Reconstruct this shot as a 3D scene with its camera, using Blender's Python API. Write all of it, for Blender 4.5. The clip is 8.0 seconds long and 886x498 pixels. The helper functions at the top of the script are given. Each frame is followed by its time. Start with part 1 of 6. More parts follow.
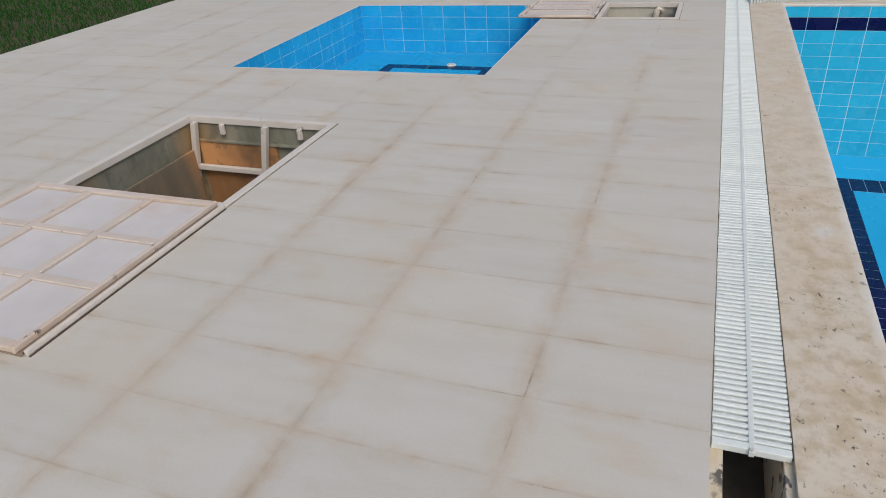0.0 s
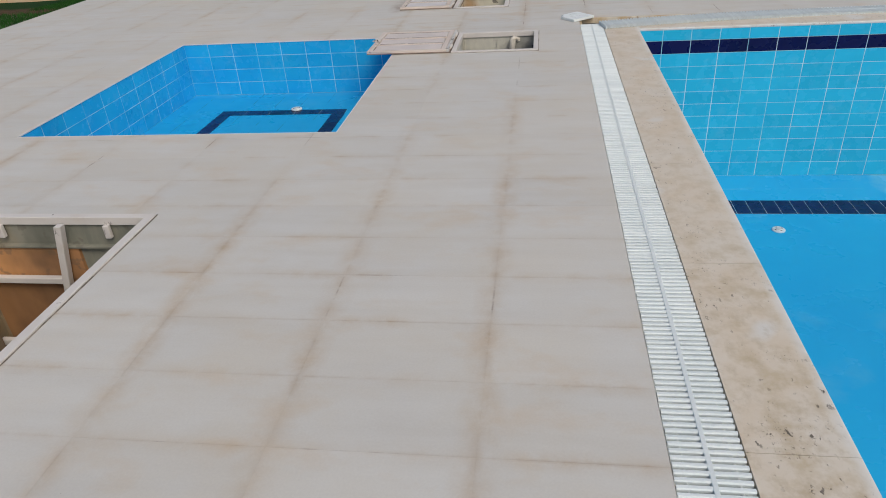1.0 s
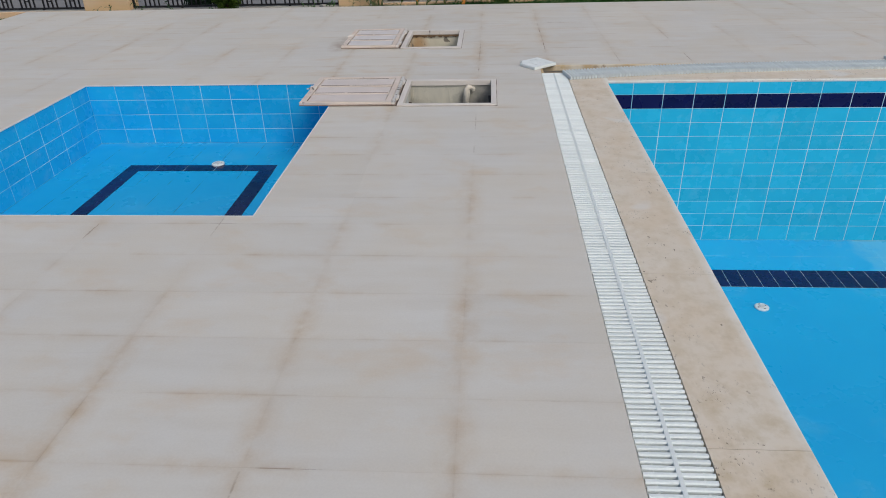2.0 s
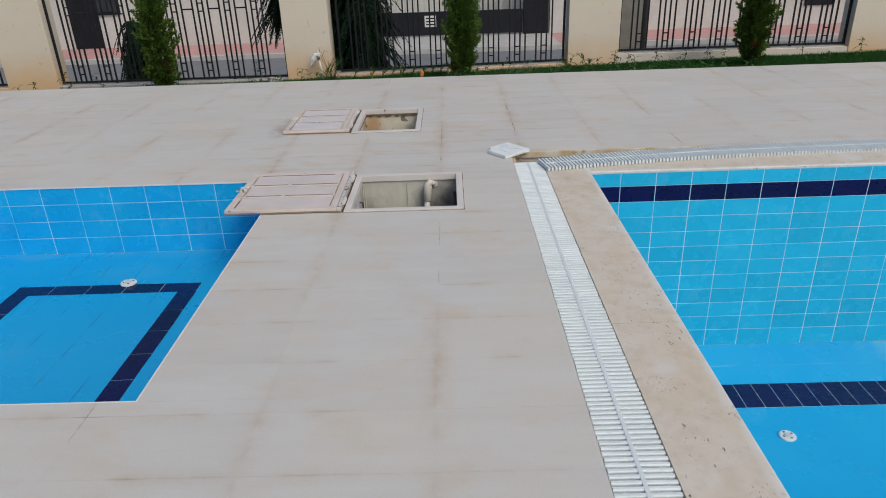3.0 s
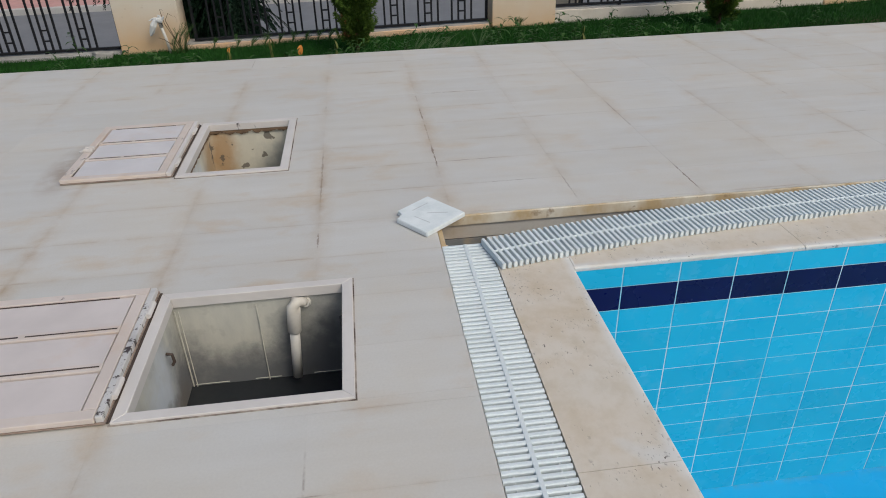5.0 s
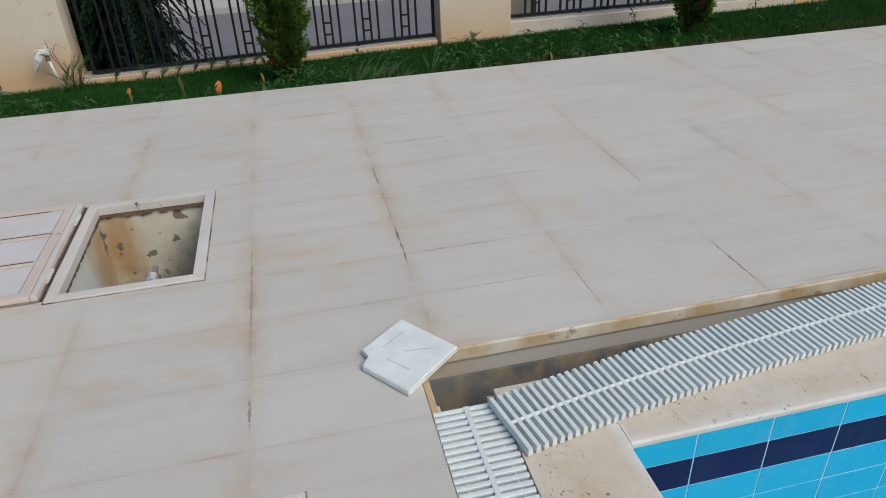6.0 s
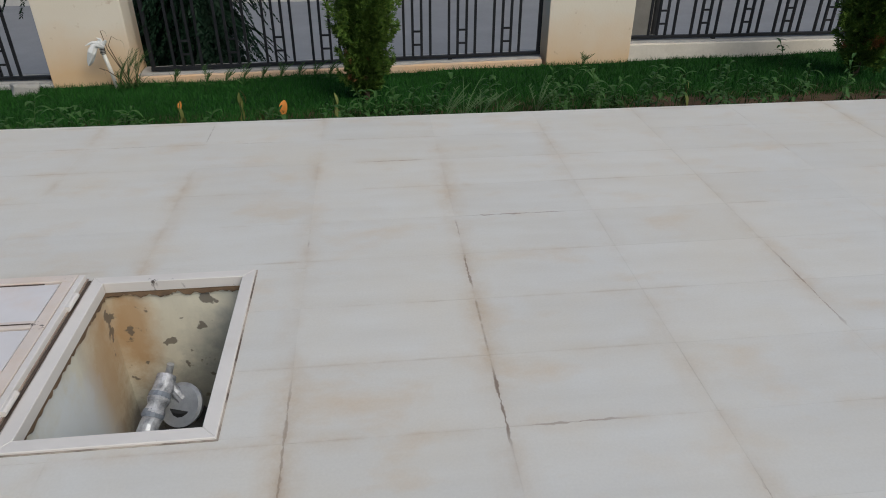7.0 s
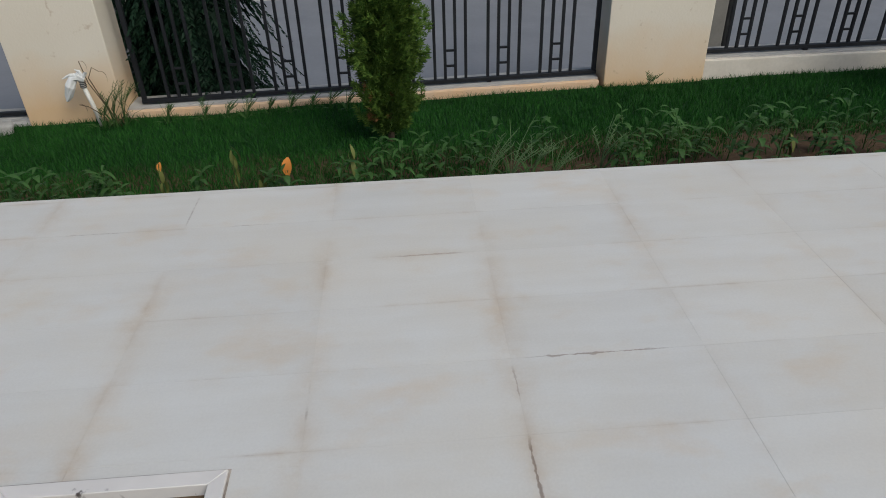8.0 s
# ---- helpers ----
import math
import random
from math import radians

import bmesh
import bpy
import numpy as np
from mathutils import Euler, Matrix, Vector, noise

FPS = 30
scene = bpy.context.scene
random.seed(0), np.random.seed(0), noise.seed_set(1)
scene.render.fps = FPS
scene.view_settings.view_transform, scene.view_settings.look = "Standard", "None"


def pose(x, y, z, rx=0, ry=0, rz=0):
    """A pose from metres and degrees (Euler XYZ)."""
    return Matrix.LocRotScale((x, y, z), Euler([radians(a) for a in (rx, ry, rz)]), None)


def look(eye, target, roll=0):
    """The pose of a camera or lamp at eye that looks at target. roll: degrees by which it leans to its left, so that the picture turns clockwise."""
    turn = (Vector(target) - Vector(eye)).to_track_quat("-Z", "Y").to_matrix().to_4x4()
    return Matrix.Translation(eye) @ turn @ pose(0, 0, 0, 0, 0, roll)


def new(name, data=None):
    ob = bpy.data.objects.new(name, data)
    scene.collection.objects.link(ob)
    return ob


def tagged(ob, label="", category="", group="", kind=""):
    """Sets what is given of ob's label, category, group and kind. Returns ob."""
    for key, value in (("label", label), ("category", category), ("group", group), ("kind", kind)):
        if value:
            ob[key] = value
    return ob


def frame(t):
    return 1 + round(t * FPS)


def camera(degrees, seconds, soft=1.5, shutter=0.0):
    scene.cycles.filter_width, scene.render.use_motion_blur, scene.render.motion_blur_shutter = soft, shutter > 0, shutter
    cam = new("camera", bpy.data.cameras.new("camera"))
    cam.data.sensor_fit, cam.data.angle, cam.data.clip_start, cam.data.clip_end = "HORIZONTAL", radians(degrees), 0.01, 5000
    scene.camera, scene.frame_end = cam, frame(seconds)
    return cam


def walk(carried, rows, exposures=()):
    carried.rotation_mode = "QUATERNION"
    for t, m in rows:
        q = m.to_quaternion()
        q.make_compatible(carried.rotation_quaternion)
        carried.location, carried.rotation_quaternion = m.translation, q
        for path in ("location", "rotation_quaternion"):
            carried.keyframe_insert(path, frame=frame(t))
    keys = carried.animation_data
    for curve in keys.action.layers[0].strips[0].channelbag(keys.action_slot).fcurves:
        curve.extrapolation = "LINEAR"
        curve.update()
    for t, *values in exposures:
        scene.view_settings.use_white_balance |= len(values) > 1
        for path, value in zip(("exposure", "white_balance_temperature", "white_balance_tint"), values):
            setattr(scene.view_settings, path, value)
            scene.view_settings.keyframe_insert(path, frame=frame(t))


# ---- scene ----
cam = camera(65.9, 8.0, soft=0.95)
PATH = [
    (0, (0.256, -0.14, 1.473), (-0.396, 1.462, 0.468), -4.6),
    (0.2, (0.202, -0.016, 1.473), (-0.355, 1.623, 0.473), -6.5),
    (0.5, (0.126, 0.207, 1.489), (-0.266, 1.872, 0.452), -6.5),
    (0.7, (0.059, 0.419, 1.494), (-0.249, 2.14, 0.524), -6.2),
    (1, (0.031, 0.666, 1.51), (-0.249, 2.374, 0.508), -4.2),
    (1.2, (-0.019, 0.856, 1.497), (-0.253, 2.567, 0.49), -3),
    (1.5, (-0.05, 1.091, 1.484), (-0.24, 2.822, 0.501), -2.6),
    (1.7, (-0.044, 1.294, 1.534), (-0.19, 3.036, 0.563), -2.1),
    (2.8, (-0.077, 2.397, 1.526), (-0.194, 4.18, 0.628), -1.2),
    (3, (-0.059, 2.626, 1.543), (-0.094, 4.445, 0.714), -2.1),
    (3.2, (-0.027, 2.832, 1.561), (-0.006, 4.638, 0.701), -4.6),
    (3.5, (0.01, 3.255, 1.51), (0.209, 5.019, 0.589), -4.8),
    (3.7, (0.061, 3.459, 1.522), (0.268, 5.243, 0.641), -3.6),
    (4, (0.077, 3.829, 1.503), (0.226, 5.586, 0.559), -4),
    (4.2, (0.058, 4.072, 1.465), (0.248, 5.842, 0.555), -1.9),
    (5.3, (0.124, 5.239, 1.496), (0.333, 6.949, 0.48), -1.8),
    (5.5, (0.127, 5.444, 1.48), (0.369, 7.174, 0.506), -2),
    (5.8, (0.096, 5.735, 1.525), (0.415, 7.452, 0.551), -2.7),
    (6, (0.135, 6.008, 1.479), (0.491, 7.696, 0.468), -2.6),
    (6.2, (0.149, 6.22, 1.512), (0.463, 7.942, 0.543), -0.9),
    (6.5, (0.171, 6.557, 1.475), (0.349, 8.248, 0.422), -0.9),
    (6.7, (0.159, 6.784, 1.483), (0.327, 8.469, 0.419), -0.1),
    (7, (0.155, 7.088, 1.455), (0.335, 8.792, 0.424), 0.1),
    (7.2, (0.138, 7.309, 1.445), (0.346, 8.979, 0.364), -0.2),
    (7.5, (0.166, 7.64, 1.456), (0.373, 9.326, 0.401), -0.6),
    (7.7, (0.197, 7.878, 1.487), (0.36, 9.558, 0.414), -1.2),
    (8, (0.196, 8.125, 1.485), (0.286, 9.808, 0.409), -1.9),
]
walk(cam, [(t, look(eye, target, roll)) for t, eye, target, roll in PATH],
     exposures=[(0.0, 0.03, 6750, 7), (1.5, 0.0, 6600, 6.5), (3.0, 0.0, 6450, 6.5), (6.0, 0.04, 6450, 4.5), (8.0, 0.10, 6250, 3.5)])


# ---- light ----
world = bpy.data.worlds.new("overcast_sky")
scene.world = world
world.use_nodes = True
wt = world.node_tree
sky = wt.nodes.new("ShaderNodeTexSky")
sky.sky_type = "NISHITA"
sky.sun_disc = False
sky.sun_elevation, sky.sun_rotation = radians(48), radians(142)
sky.air_density, sky.dust_density, sky.ozone_density = 1.0, 4.0, 1.5
wt.links.new(sky.outputs[0], wt.nodes["Background"].inputs[0])
wt.nodes["Background"].inputs[1].default_value = 0.123

sun = new("sun", bpy.data.lights.new("sun", "SUN"))
sun.data.energy, sun.data.angle, sun.data.color = 1.05, radians(25), (1.0, 0.95, 0.88)
sun.matrix_world = look((5.0, -6.5, 9.2), (0, 0, 0))


# ---- materials ----
class Mat:
    """A small builder of node materials; positions are world metres."""

    def __init__(self, name, rough=0.6, metal=0.0):
        self.mat = bpy.data.materials.new(name)
        self.mat.use_nodes = True
        self.t = self.mat.node_tree
        self.b = self.t.nodes["Principled BSDF"]
        self.b.inputs["Roughness"].default_value = rough
        self.b.inputs["Metallic"].default_value = metal
        self.pos = self.t.nodes.new("ShaderNodeNewGeometry").outputs["Position"]

    def put(self, socket, v):
        if isinstance(v, bpy.types.NodeSocket):
            self.t.links.new(v, socket)
        elif isinstance(v, tuple) and len(v) == 3 and socket.type == "RGBA":
            socket.default_value = (*v, 1)
        else:
            socket.default_value = v

    def math(self, op, a, b=0.0, clamp=False):
        n = self.t.nodes.new("ShaderNodeMath")
        n.operation, n.use_clamp = op, clamp
        self.put(n.inputs[0], a)
        self.put(n.inputs[1], b)
        return n.outputs[0]

    def vec(self, op, a, b=(0, 0, 0)):
        n = self.t.nodes.new("ShaderNodeVectorMath")
        n.operation = op
        self.put(n.inputs[0], a)
        self.put(n.inputs[1], b)
        return n.outputs[0]

    def xyz(self, v=None):
        n = self.t.nodes.new("ShaderNodeSeparateXYZ")
        self.put(n.inputs[0], v or self.pos)
        return n.outputs

    def noise(self, scale, detail=4.0, rough=0.55, stretch=(1, 1, 1), shift=(0, 0, 0)):
        n = self.t.nodes.new("ShaderNodeTexNoise")
        v = self.vec("ADD", self.vec("MULTIPLY", self.pos, stretch), shift)
        self.put(n.inputs["Vector"], v)
        n.inputs["Scale"].default_value, n.inputs["Detail"].default_value, n.inputs["Roughness"].default_value = scale, detail, rough
        return n.outputs["Fac"]

    def cells(self, scale, stretch=(1, 1, 1), shift=(0, 0, 0), feature="F1"):
        n = self.t.nodes.new("ShaderNodeTexVoronoi")
        n.feature = feature
        self.put(n.inputs["Vector"], self.vec("ADD", self.vec("MULTIPLY", self.pos, stretch), shift))
        n.inputs["Scale"].default_value = scale
        return n.outputs["Distance"]

    def span(self, v, a, b, c=0.0, d=1.0):
        n = self.t.nodes.new("ShaderNodeMapRange")
        n.clamp = True
        for i, x in enumerate((v, a, b, c, d)):
            self.put(n.inputs[i], x)
        return n.outputs[0]

    def mix(self, f, a, b, kind="MIX"):
        n = self.t.nodes.new("ShaderNodeMix")
        n.data_type, n.blend_type = "RGBA", kind
        self.put(n.inputs[0], f)
        self.put(n.inputs[6], a)
        self.put(n.inputs[7], b)
        return n.outputs[2]

    def scaled(self, colour, f):
        """Colour times a grey factor."""
        n = self.t.nodes.new("ShaderNodeCombineColor")
        for i in range(3):
            self.put(n.inputs[i], f)
        return self.mix(1.0, colour, n.outputs[0], "MULTIPLY")

    def random(self):
        return self.t.nodes.new("ShaderNodeObjectInfo").outputs["Random"]

    def island(self):
        return self.t.nodes.new("ShaderNodeNewGeometry").outputs["Random Per Island"]

    def bump(self, h, strength=0.3, dist=0.003):
        n = self.t.nodes.new("ShaderNodeBump")
        n.inputs["Strength"].default_value, n.inputs["Distance"].default_value = strength, dist
        self.put(n.inputs["Height"], h)
        self.t.links.new(n.outputs[0], self.b.inputs["Normal"])

    def done(self, colour, rough=None):
        self.put(self.b.inputs["Base Color"], colour)
        if rough is not None:
            self.put(self.b.inputs["Roughness"], rough)
        return self.mat


SX, SX0 = 0.635, -0.145      # slab columns
SY, SY0 = 0.3215, 1.09       # slab rows


def near_joint(m, axis, pitch, start, width):
    """1 on a joint line, falling to 0 at that width from it."""
    f = m.math("FRACT", m.math("DIVIDE", m.math("SUBTRACT", m.xyz()[axis], start), pitch))
    d = m.math("MULTIPLY", m.math("MINIMUM", f, m.math("SUBTRACT", 1.0, f)), pitch)
    return m.span(d, 0.0, width, 1.0, 0.0)


# which long ("x") or cross ("y") joint, from where to where, and how deep it is washed out
LOST_GROUT = [("x", 1, 8.40, 8.76, 0.9), ("x", 1, 9.19, 9.45, 0.8), ("x", 1, 9.58, 9.74, 0.4), ("x", 0, 8.05, 8.78, 0.45), ("x", 0, 7.60, 7.75, 0.7),
              ("x", 3, 8.80, 9.35, 0.55), ("x", 3, 7.89, 8.22, 0.8), ("x", 2, 7.89, 8.25, 0.4), ("x", -4, 4.15, 4.37, 0.6), ("x", -3, 4.45, 4.63, 0.6),
              ("y", 27, 0.53, 1.00, 0.65), ("y", 23, 0.53, 0.87, 0.5), ("y", 22, 0.68, 1.00, 0.45), ("y", 29, 0.10, 0.41, 0.4)]


def deck_stone(name, grout=False):
    m = Mat(name, 0.62)
    cell = m.vec("FLOOR", m.vec("DIVIDE", m.vec("SUBTRACT", m.pos, (SX0, SY0, -5.0)), (SX, SY, 50.0)))
    wn = m.t.nodes.new("ShaderNodeTexWhiteNoise")
    m.put(wn.inputs["Vector"], cell)
    tone = m.span(wn.outputs["Value"], 0, 1, 0.975, 1.025)
    streak = m.noise(1.0, 4, 0.5, (1.4, 11, 1))
    cloud = m.noise(1.5, 5, 0.6)
    patch = m.noise(4.2, 4, 0.55, (0.8, 1.3, 1), (5, 0, 2))
    grain = m.noise(120, 2)
    c = m.mix(m.span(streak, 0.3, 0.7), (0.515, 0.495, 0.465), (0.555, 0.54, 0.515))
    c = m.mix(m.span(cloud, 0.38, 0.66, 0.0, 0.6), c, (0.545, 0.50, 0.435))
    c = m.mix(m.span(patch, 0.50, 0.70, 0.0, 0.5), c, (0.56, 0.55, 0.53))
    c = m.mix(m.span(patch, 0.28, 0.42, 0.40, 0.0), c, (0.53, 0.48, 0.42))
    # rust and clay washed along the joints: a wide halo and a darker core
    wash = m.span(m.noise(1.5, 4, 0.6, shift=(3, 9, 1)), 0.45, 0.68)
    old = m.span(m.xyz()[1], 5.0, 1.6, 0.0, 0.60)     # the oldest, dirtiest paving
    # clay trodden about between the hatches
    px, py, _ = m.xyz()
    trodden = m.math("MULTIPLY", m.math("MULTIPLY", m.span(px, -2.2, -1.4), m.span(px, 0.1, 0.7, 1, 0)), m.math("MULTIPLY", m.span(py, 6.6, 7.4), m.span(py, 8.2, 9.0, 1, 0)))
    old = m.math("MAXIMUM", old, m.math("MULTIPLY", trodden, 0.55))
    wash = m.math("ADD", wash, old, True)
    fine = m.span(m.noise(7, 5, 0.7), 0.34, 0.66, 0.08, 1.0)
    core = m.span(m.noise(5.0, 3, 0.6, shift=(8, 1, 1)), 0.42, 0.62)
    xa = m.math("MULTIPLY", near_joint(m, 0, SX, SX0, 0.085), m.math("MULTIPLY", wash, fine))
    xb = m.math("MULTIPLY", m.math("MULTIPLY", m.math("POWER", near_joint(m, 0, SX, SX0, 0.034), 1.4), core), wash)
    row = m.span(m.noise(1.7, 3, 0.5, (1.5, 1.0, 1), (1, 5, 2)), 0.50, 0.68)
    row = m.math("ADD", row, m.math("MULTIPLY", old, 0.8), True)
    ya = m.math("MULTIPLY", m.math("POWER", near_joint(m, 1, SY, SY0, 0.06), 1.5), m.math("MULTIPLY", row, fine))
    yb = m.math("MULTIPLY", m.math("MULTIPLY", near_joint(m, 1, SY, SY0, 0.010), core), row)
    ya = m.math("MULTIPLY", ya, m.span(m.xyz()[1], 3.0, 6.5, 1.0, 0.62))
    c = m.mix(m.math("MULTIPLY", m.math("MAXIMUM", xa, ya), 0.62), c, (0.41, 0.29, 0.17))
    c = m.mix(m.math("MULTIPLY", m.math("MAXIMUM", xb, yb), 0.38), c, (0.29, 0.19, 0.11))
    blot = m.math("MULTIPLY", m.span(m.noise(2.3, 5, 0.6, (1, 1.7, 1), (11, 2, 0)), 0.55, 0.74), m.math("ADD", 0.38, m.math("MULTIPLY", trodden, 0.25)))
    c = m.mix(blot, c, (0.50, 0.37, 0.24))
    # rust run-off round the far hatch and its lid
    spot = m.vec("DIVIDE", m.vec("SUBTRACT", m.pos, (-1.58, 8.78, 0)), (0.12, 0.34, 1))
    length = m.t.nodes.new("ShaderNodeVectorMath")
    length.operation = "LENGTH"
    m.put(length.inputs[0], spot)
    run = m.math("MULTIPLY", m.span(length.outputs["Value"], 0.3, 1.25, 0.6, 0.0), m.span(m.noise(9, 4, 0.6), 0.3, 0.6))
    c = m.mix(run, c, (0.26, 0.17, 0.11))
    # open, dirty stretches of joint
    open_joint = m.span(m.noise(2.1, 3, 0.55, shift=(2, 8, 5)), 0.635, 0.675, 0.0, 0.5)
    gap = m.math("MAXIMUM", m.span(near_joint(m, 0, SX, SX0, 0.0075), 0.3, 0.8), m.span(near_joint(m, 1, SY, SY0, 0.0045), 0.3, 0.7))
    gap = m.math("MULTIPLY", m.math("MULTIPLY", gap, open_joint), m.span(m.noise(22, 4, 0.7), 0.38, 0.55))
    c = m.mix(m.math("MULTIPLY", gap, 0.8), c, (0.12, 0.07, 0.04))
    # stretches that have lost their grout altogether
    wobble = m.math("MULTIPLY", m.math("SUBTRACT", m.noise(26, 3, 0.6), 0.5), 0.016)
    width = m.span(m.noise(14, 3, 0.6, shift=(4, 4, 0)), 0.36, 0.70, 0.0003, 0.0080)
    lost = 0.0
    for axis, k, a, b, depth in LOST_GROUT:
        across, along, line = (px, py, SX0 + SX * k) if axis == "x" else (py, px, SY0 + SY * k)
        d = m.math("ABSOLUTE", m.math("ADD", m.math("SUBTRACT", across, line), wobble))
        mid, half = (a + b) / 2, (b - a) / 2
        ends = m.span(m.math("ABSOLUTE", m.math("SUBTRACT", along, mid)), half * 0.6, half, depth * 0.8, 0.0)
        lost = m.math("MAXIMUM", m.math("MULTIPLY", m.span(m.math("DIVIDE", d, width), 0.6, 1.2, 1.0, 0.0), ends), lost)
    c = m.mix(lost, c, (0.13, 0.075, 0.045))
    c = m.scaled(c, m.math("MULTIPLY", tone, m.span(grain, 0.2, 0.8, 0.965, 1.035)))
    if grout:
        c = m.scaled(c, 0.95)
    else:
        chip = m.span(m.cells(9.0, (1.0, 2.0, 1)), 0.0, 0.022, 1.0, 0.0)
        chip = m.math("MULTIPLY", chip, m.span(m.noise(1.1, 2, shift=(5, 5, 5)), 0.52, 0.56))
        c = m.mix(m.math("MULTIPLY", chip, 0.8), c, (0.12, 0.08, 0.06))
    m.bump(m.math("ADD", streak, m.math("MULTIPLY", grain, 0.3)), 0.12, 0.002)
    return m.done(c, m.span(cloud, 0.3, 0.7, 0.52, 0.70))


STONE = deck_stone("limestone_paving")
GROUT = deck_stone("paving_grout", True)


def coping_stone():
    m = Mat("pitted_travertine", 0.6)
    cloud = m.noise(6.0, 5, 0.6)
    big = m.noise(1.8, 4, 0.55, shift=(4, 1, 0))
    c = m.mix(m.span(cloud, 0.35, 0.65), (0.625, 0.56, 0.48), (0.58, 0.49, 0.385))
    c = m.mix(m.span(big, 0.44, 0.60, 0.0, 0.8), c, (0.61, 0.56, 0.49))
    aged = m.span(m.xyz()[1], 4.5, 0.8, 0.30, 1.0)     # the oldest stones are browner
    c = m.mix(m.math("MULTIPLY", m.span(m.noise(10, 4, 0.6, shift=(1, 1, 8)), 0.46, 0.66, 0, 0.85), aged), c, (0.43, 0.335, 0.205))
    c = m.mix(m.span(m.noise(2.7, 2, 0.4, shift=(6, 2, 3)), 0.66, 0.72, 0, 0.8), c, (0.62, 0.615, 0.60))
    c = m.mix(m.math("MULTIPLY", m.span(m.noise(17, 4, 0.65, (1, 0.75, 1), (3, 3, 3)), 0.50, 0.70, 0, 0.75), aged), c, (0.40, 0.32, 0.215))
    # highlight of the rounded edge by the water, painted in as a pale band
    x, y, _ = m.xyz()
    inner = m.math("MULTIPLY", m.span(x, 0.875, 0.905), m.span(x, 0.925, 0.93, 1, 0))
    end = m.math("MULTIPLY", m.span(y, 7.295, 7.27), m.math("MULTIPLY", m.span(y, 7.245, 7.248), m.span(x, 0.91, 0.915)))
    highlight = m.math("MULTIPLY", m.math("MAXIMUM", inner, end), m.span(m.noise(7, 4, 0.6, shift=(5, 5, 0)), 0.32, 0.55, 0.2, 0.85))
    c = m.mix(highlight, c, (0.66, 0.645, 0.62))
    where = m.span(m.noise(3.0, 4, 0.65, shift=(9, 4, 2)), 0.47, 0.62)
    pit = m.math("MULTIPLY", m.span(m.noise(36, 4, 0.62, (1.25, 0.7, 1), (0, 6, 0)), 0.615, 0.66), where)
    crumb = m.math("MULTIPLY", m.span(m.noise(85, 4, 0.7, (1.2, 0.6, 1)), 0.60, 0.65),
                   m.span(m.noise(5.2, 3, shift=(2, 2, 7)), 0.55, 0.64))
    dot = m.math("MULTIPLY", m.span(m.cells(11, (1, 0.8, 1), (2, 2, 2)), 0.03, 0.06, 1, 0), m.span(m.noise(70, 2), 0.42, 0.5))
    holes = m.math("MAXIMUM", m.math("MAXIMUM", pit, crumb), dot)
    c = m.mix(m.math("MULTIPLY", holes, 0.88), c, (0.085, 0.065, 0.05))
    m.bump(m.math("SUBTRACT", m.math("MULTIPLY", cloud, 0.2), holes), 0.6, 0.005)
    return m.done(c, 0.6)


COPING = coping_stone()


def glazed(name, base, other, spread=0.06, rough=0.22, piece=True, film=0.12):
    m = Mat(name, rough)
    m.b.inputs["Specular IOR Level"].default_value = 0.28
    c = m.mix(m.span(m.noise(2.5, 3, 0.5), 0.35, 0.65), base, other)
    if piece:
        c = m.scaled(c, m.span(m.random(), 0, 1, 1 - spread, 1 + spread))
    c = m.mix(m.span(m.noise(7, 5, 0.65), 0.55, 0.8, 0, film), c, (0.45, 0.62, 0.66))
    m.bump(m.noise(18, 2), 0.05, 0.002)
    return m.done(c, m.span(m.noise(9, 3), 0.3, 0.7, rough * 0.7, rough * 1.6))


TILE = glazed("sky_blue_glazed_tile", (0.024, 0.445, 0.68), (0.030, 0.475, 0.70))
TILE_KIDS = glazed("deep_blue_glazed_tile", (0.013, 0.36, 0.72), (0.019, 0.41, 0.75))
NAVY = glazed("navy_glazed_tile", (0.003, 0.003, 0.046), (0.005, 0.005, 0.064), 0.15, 0.25, film=0.0)


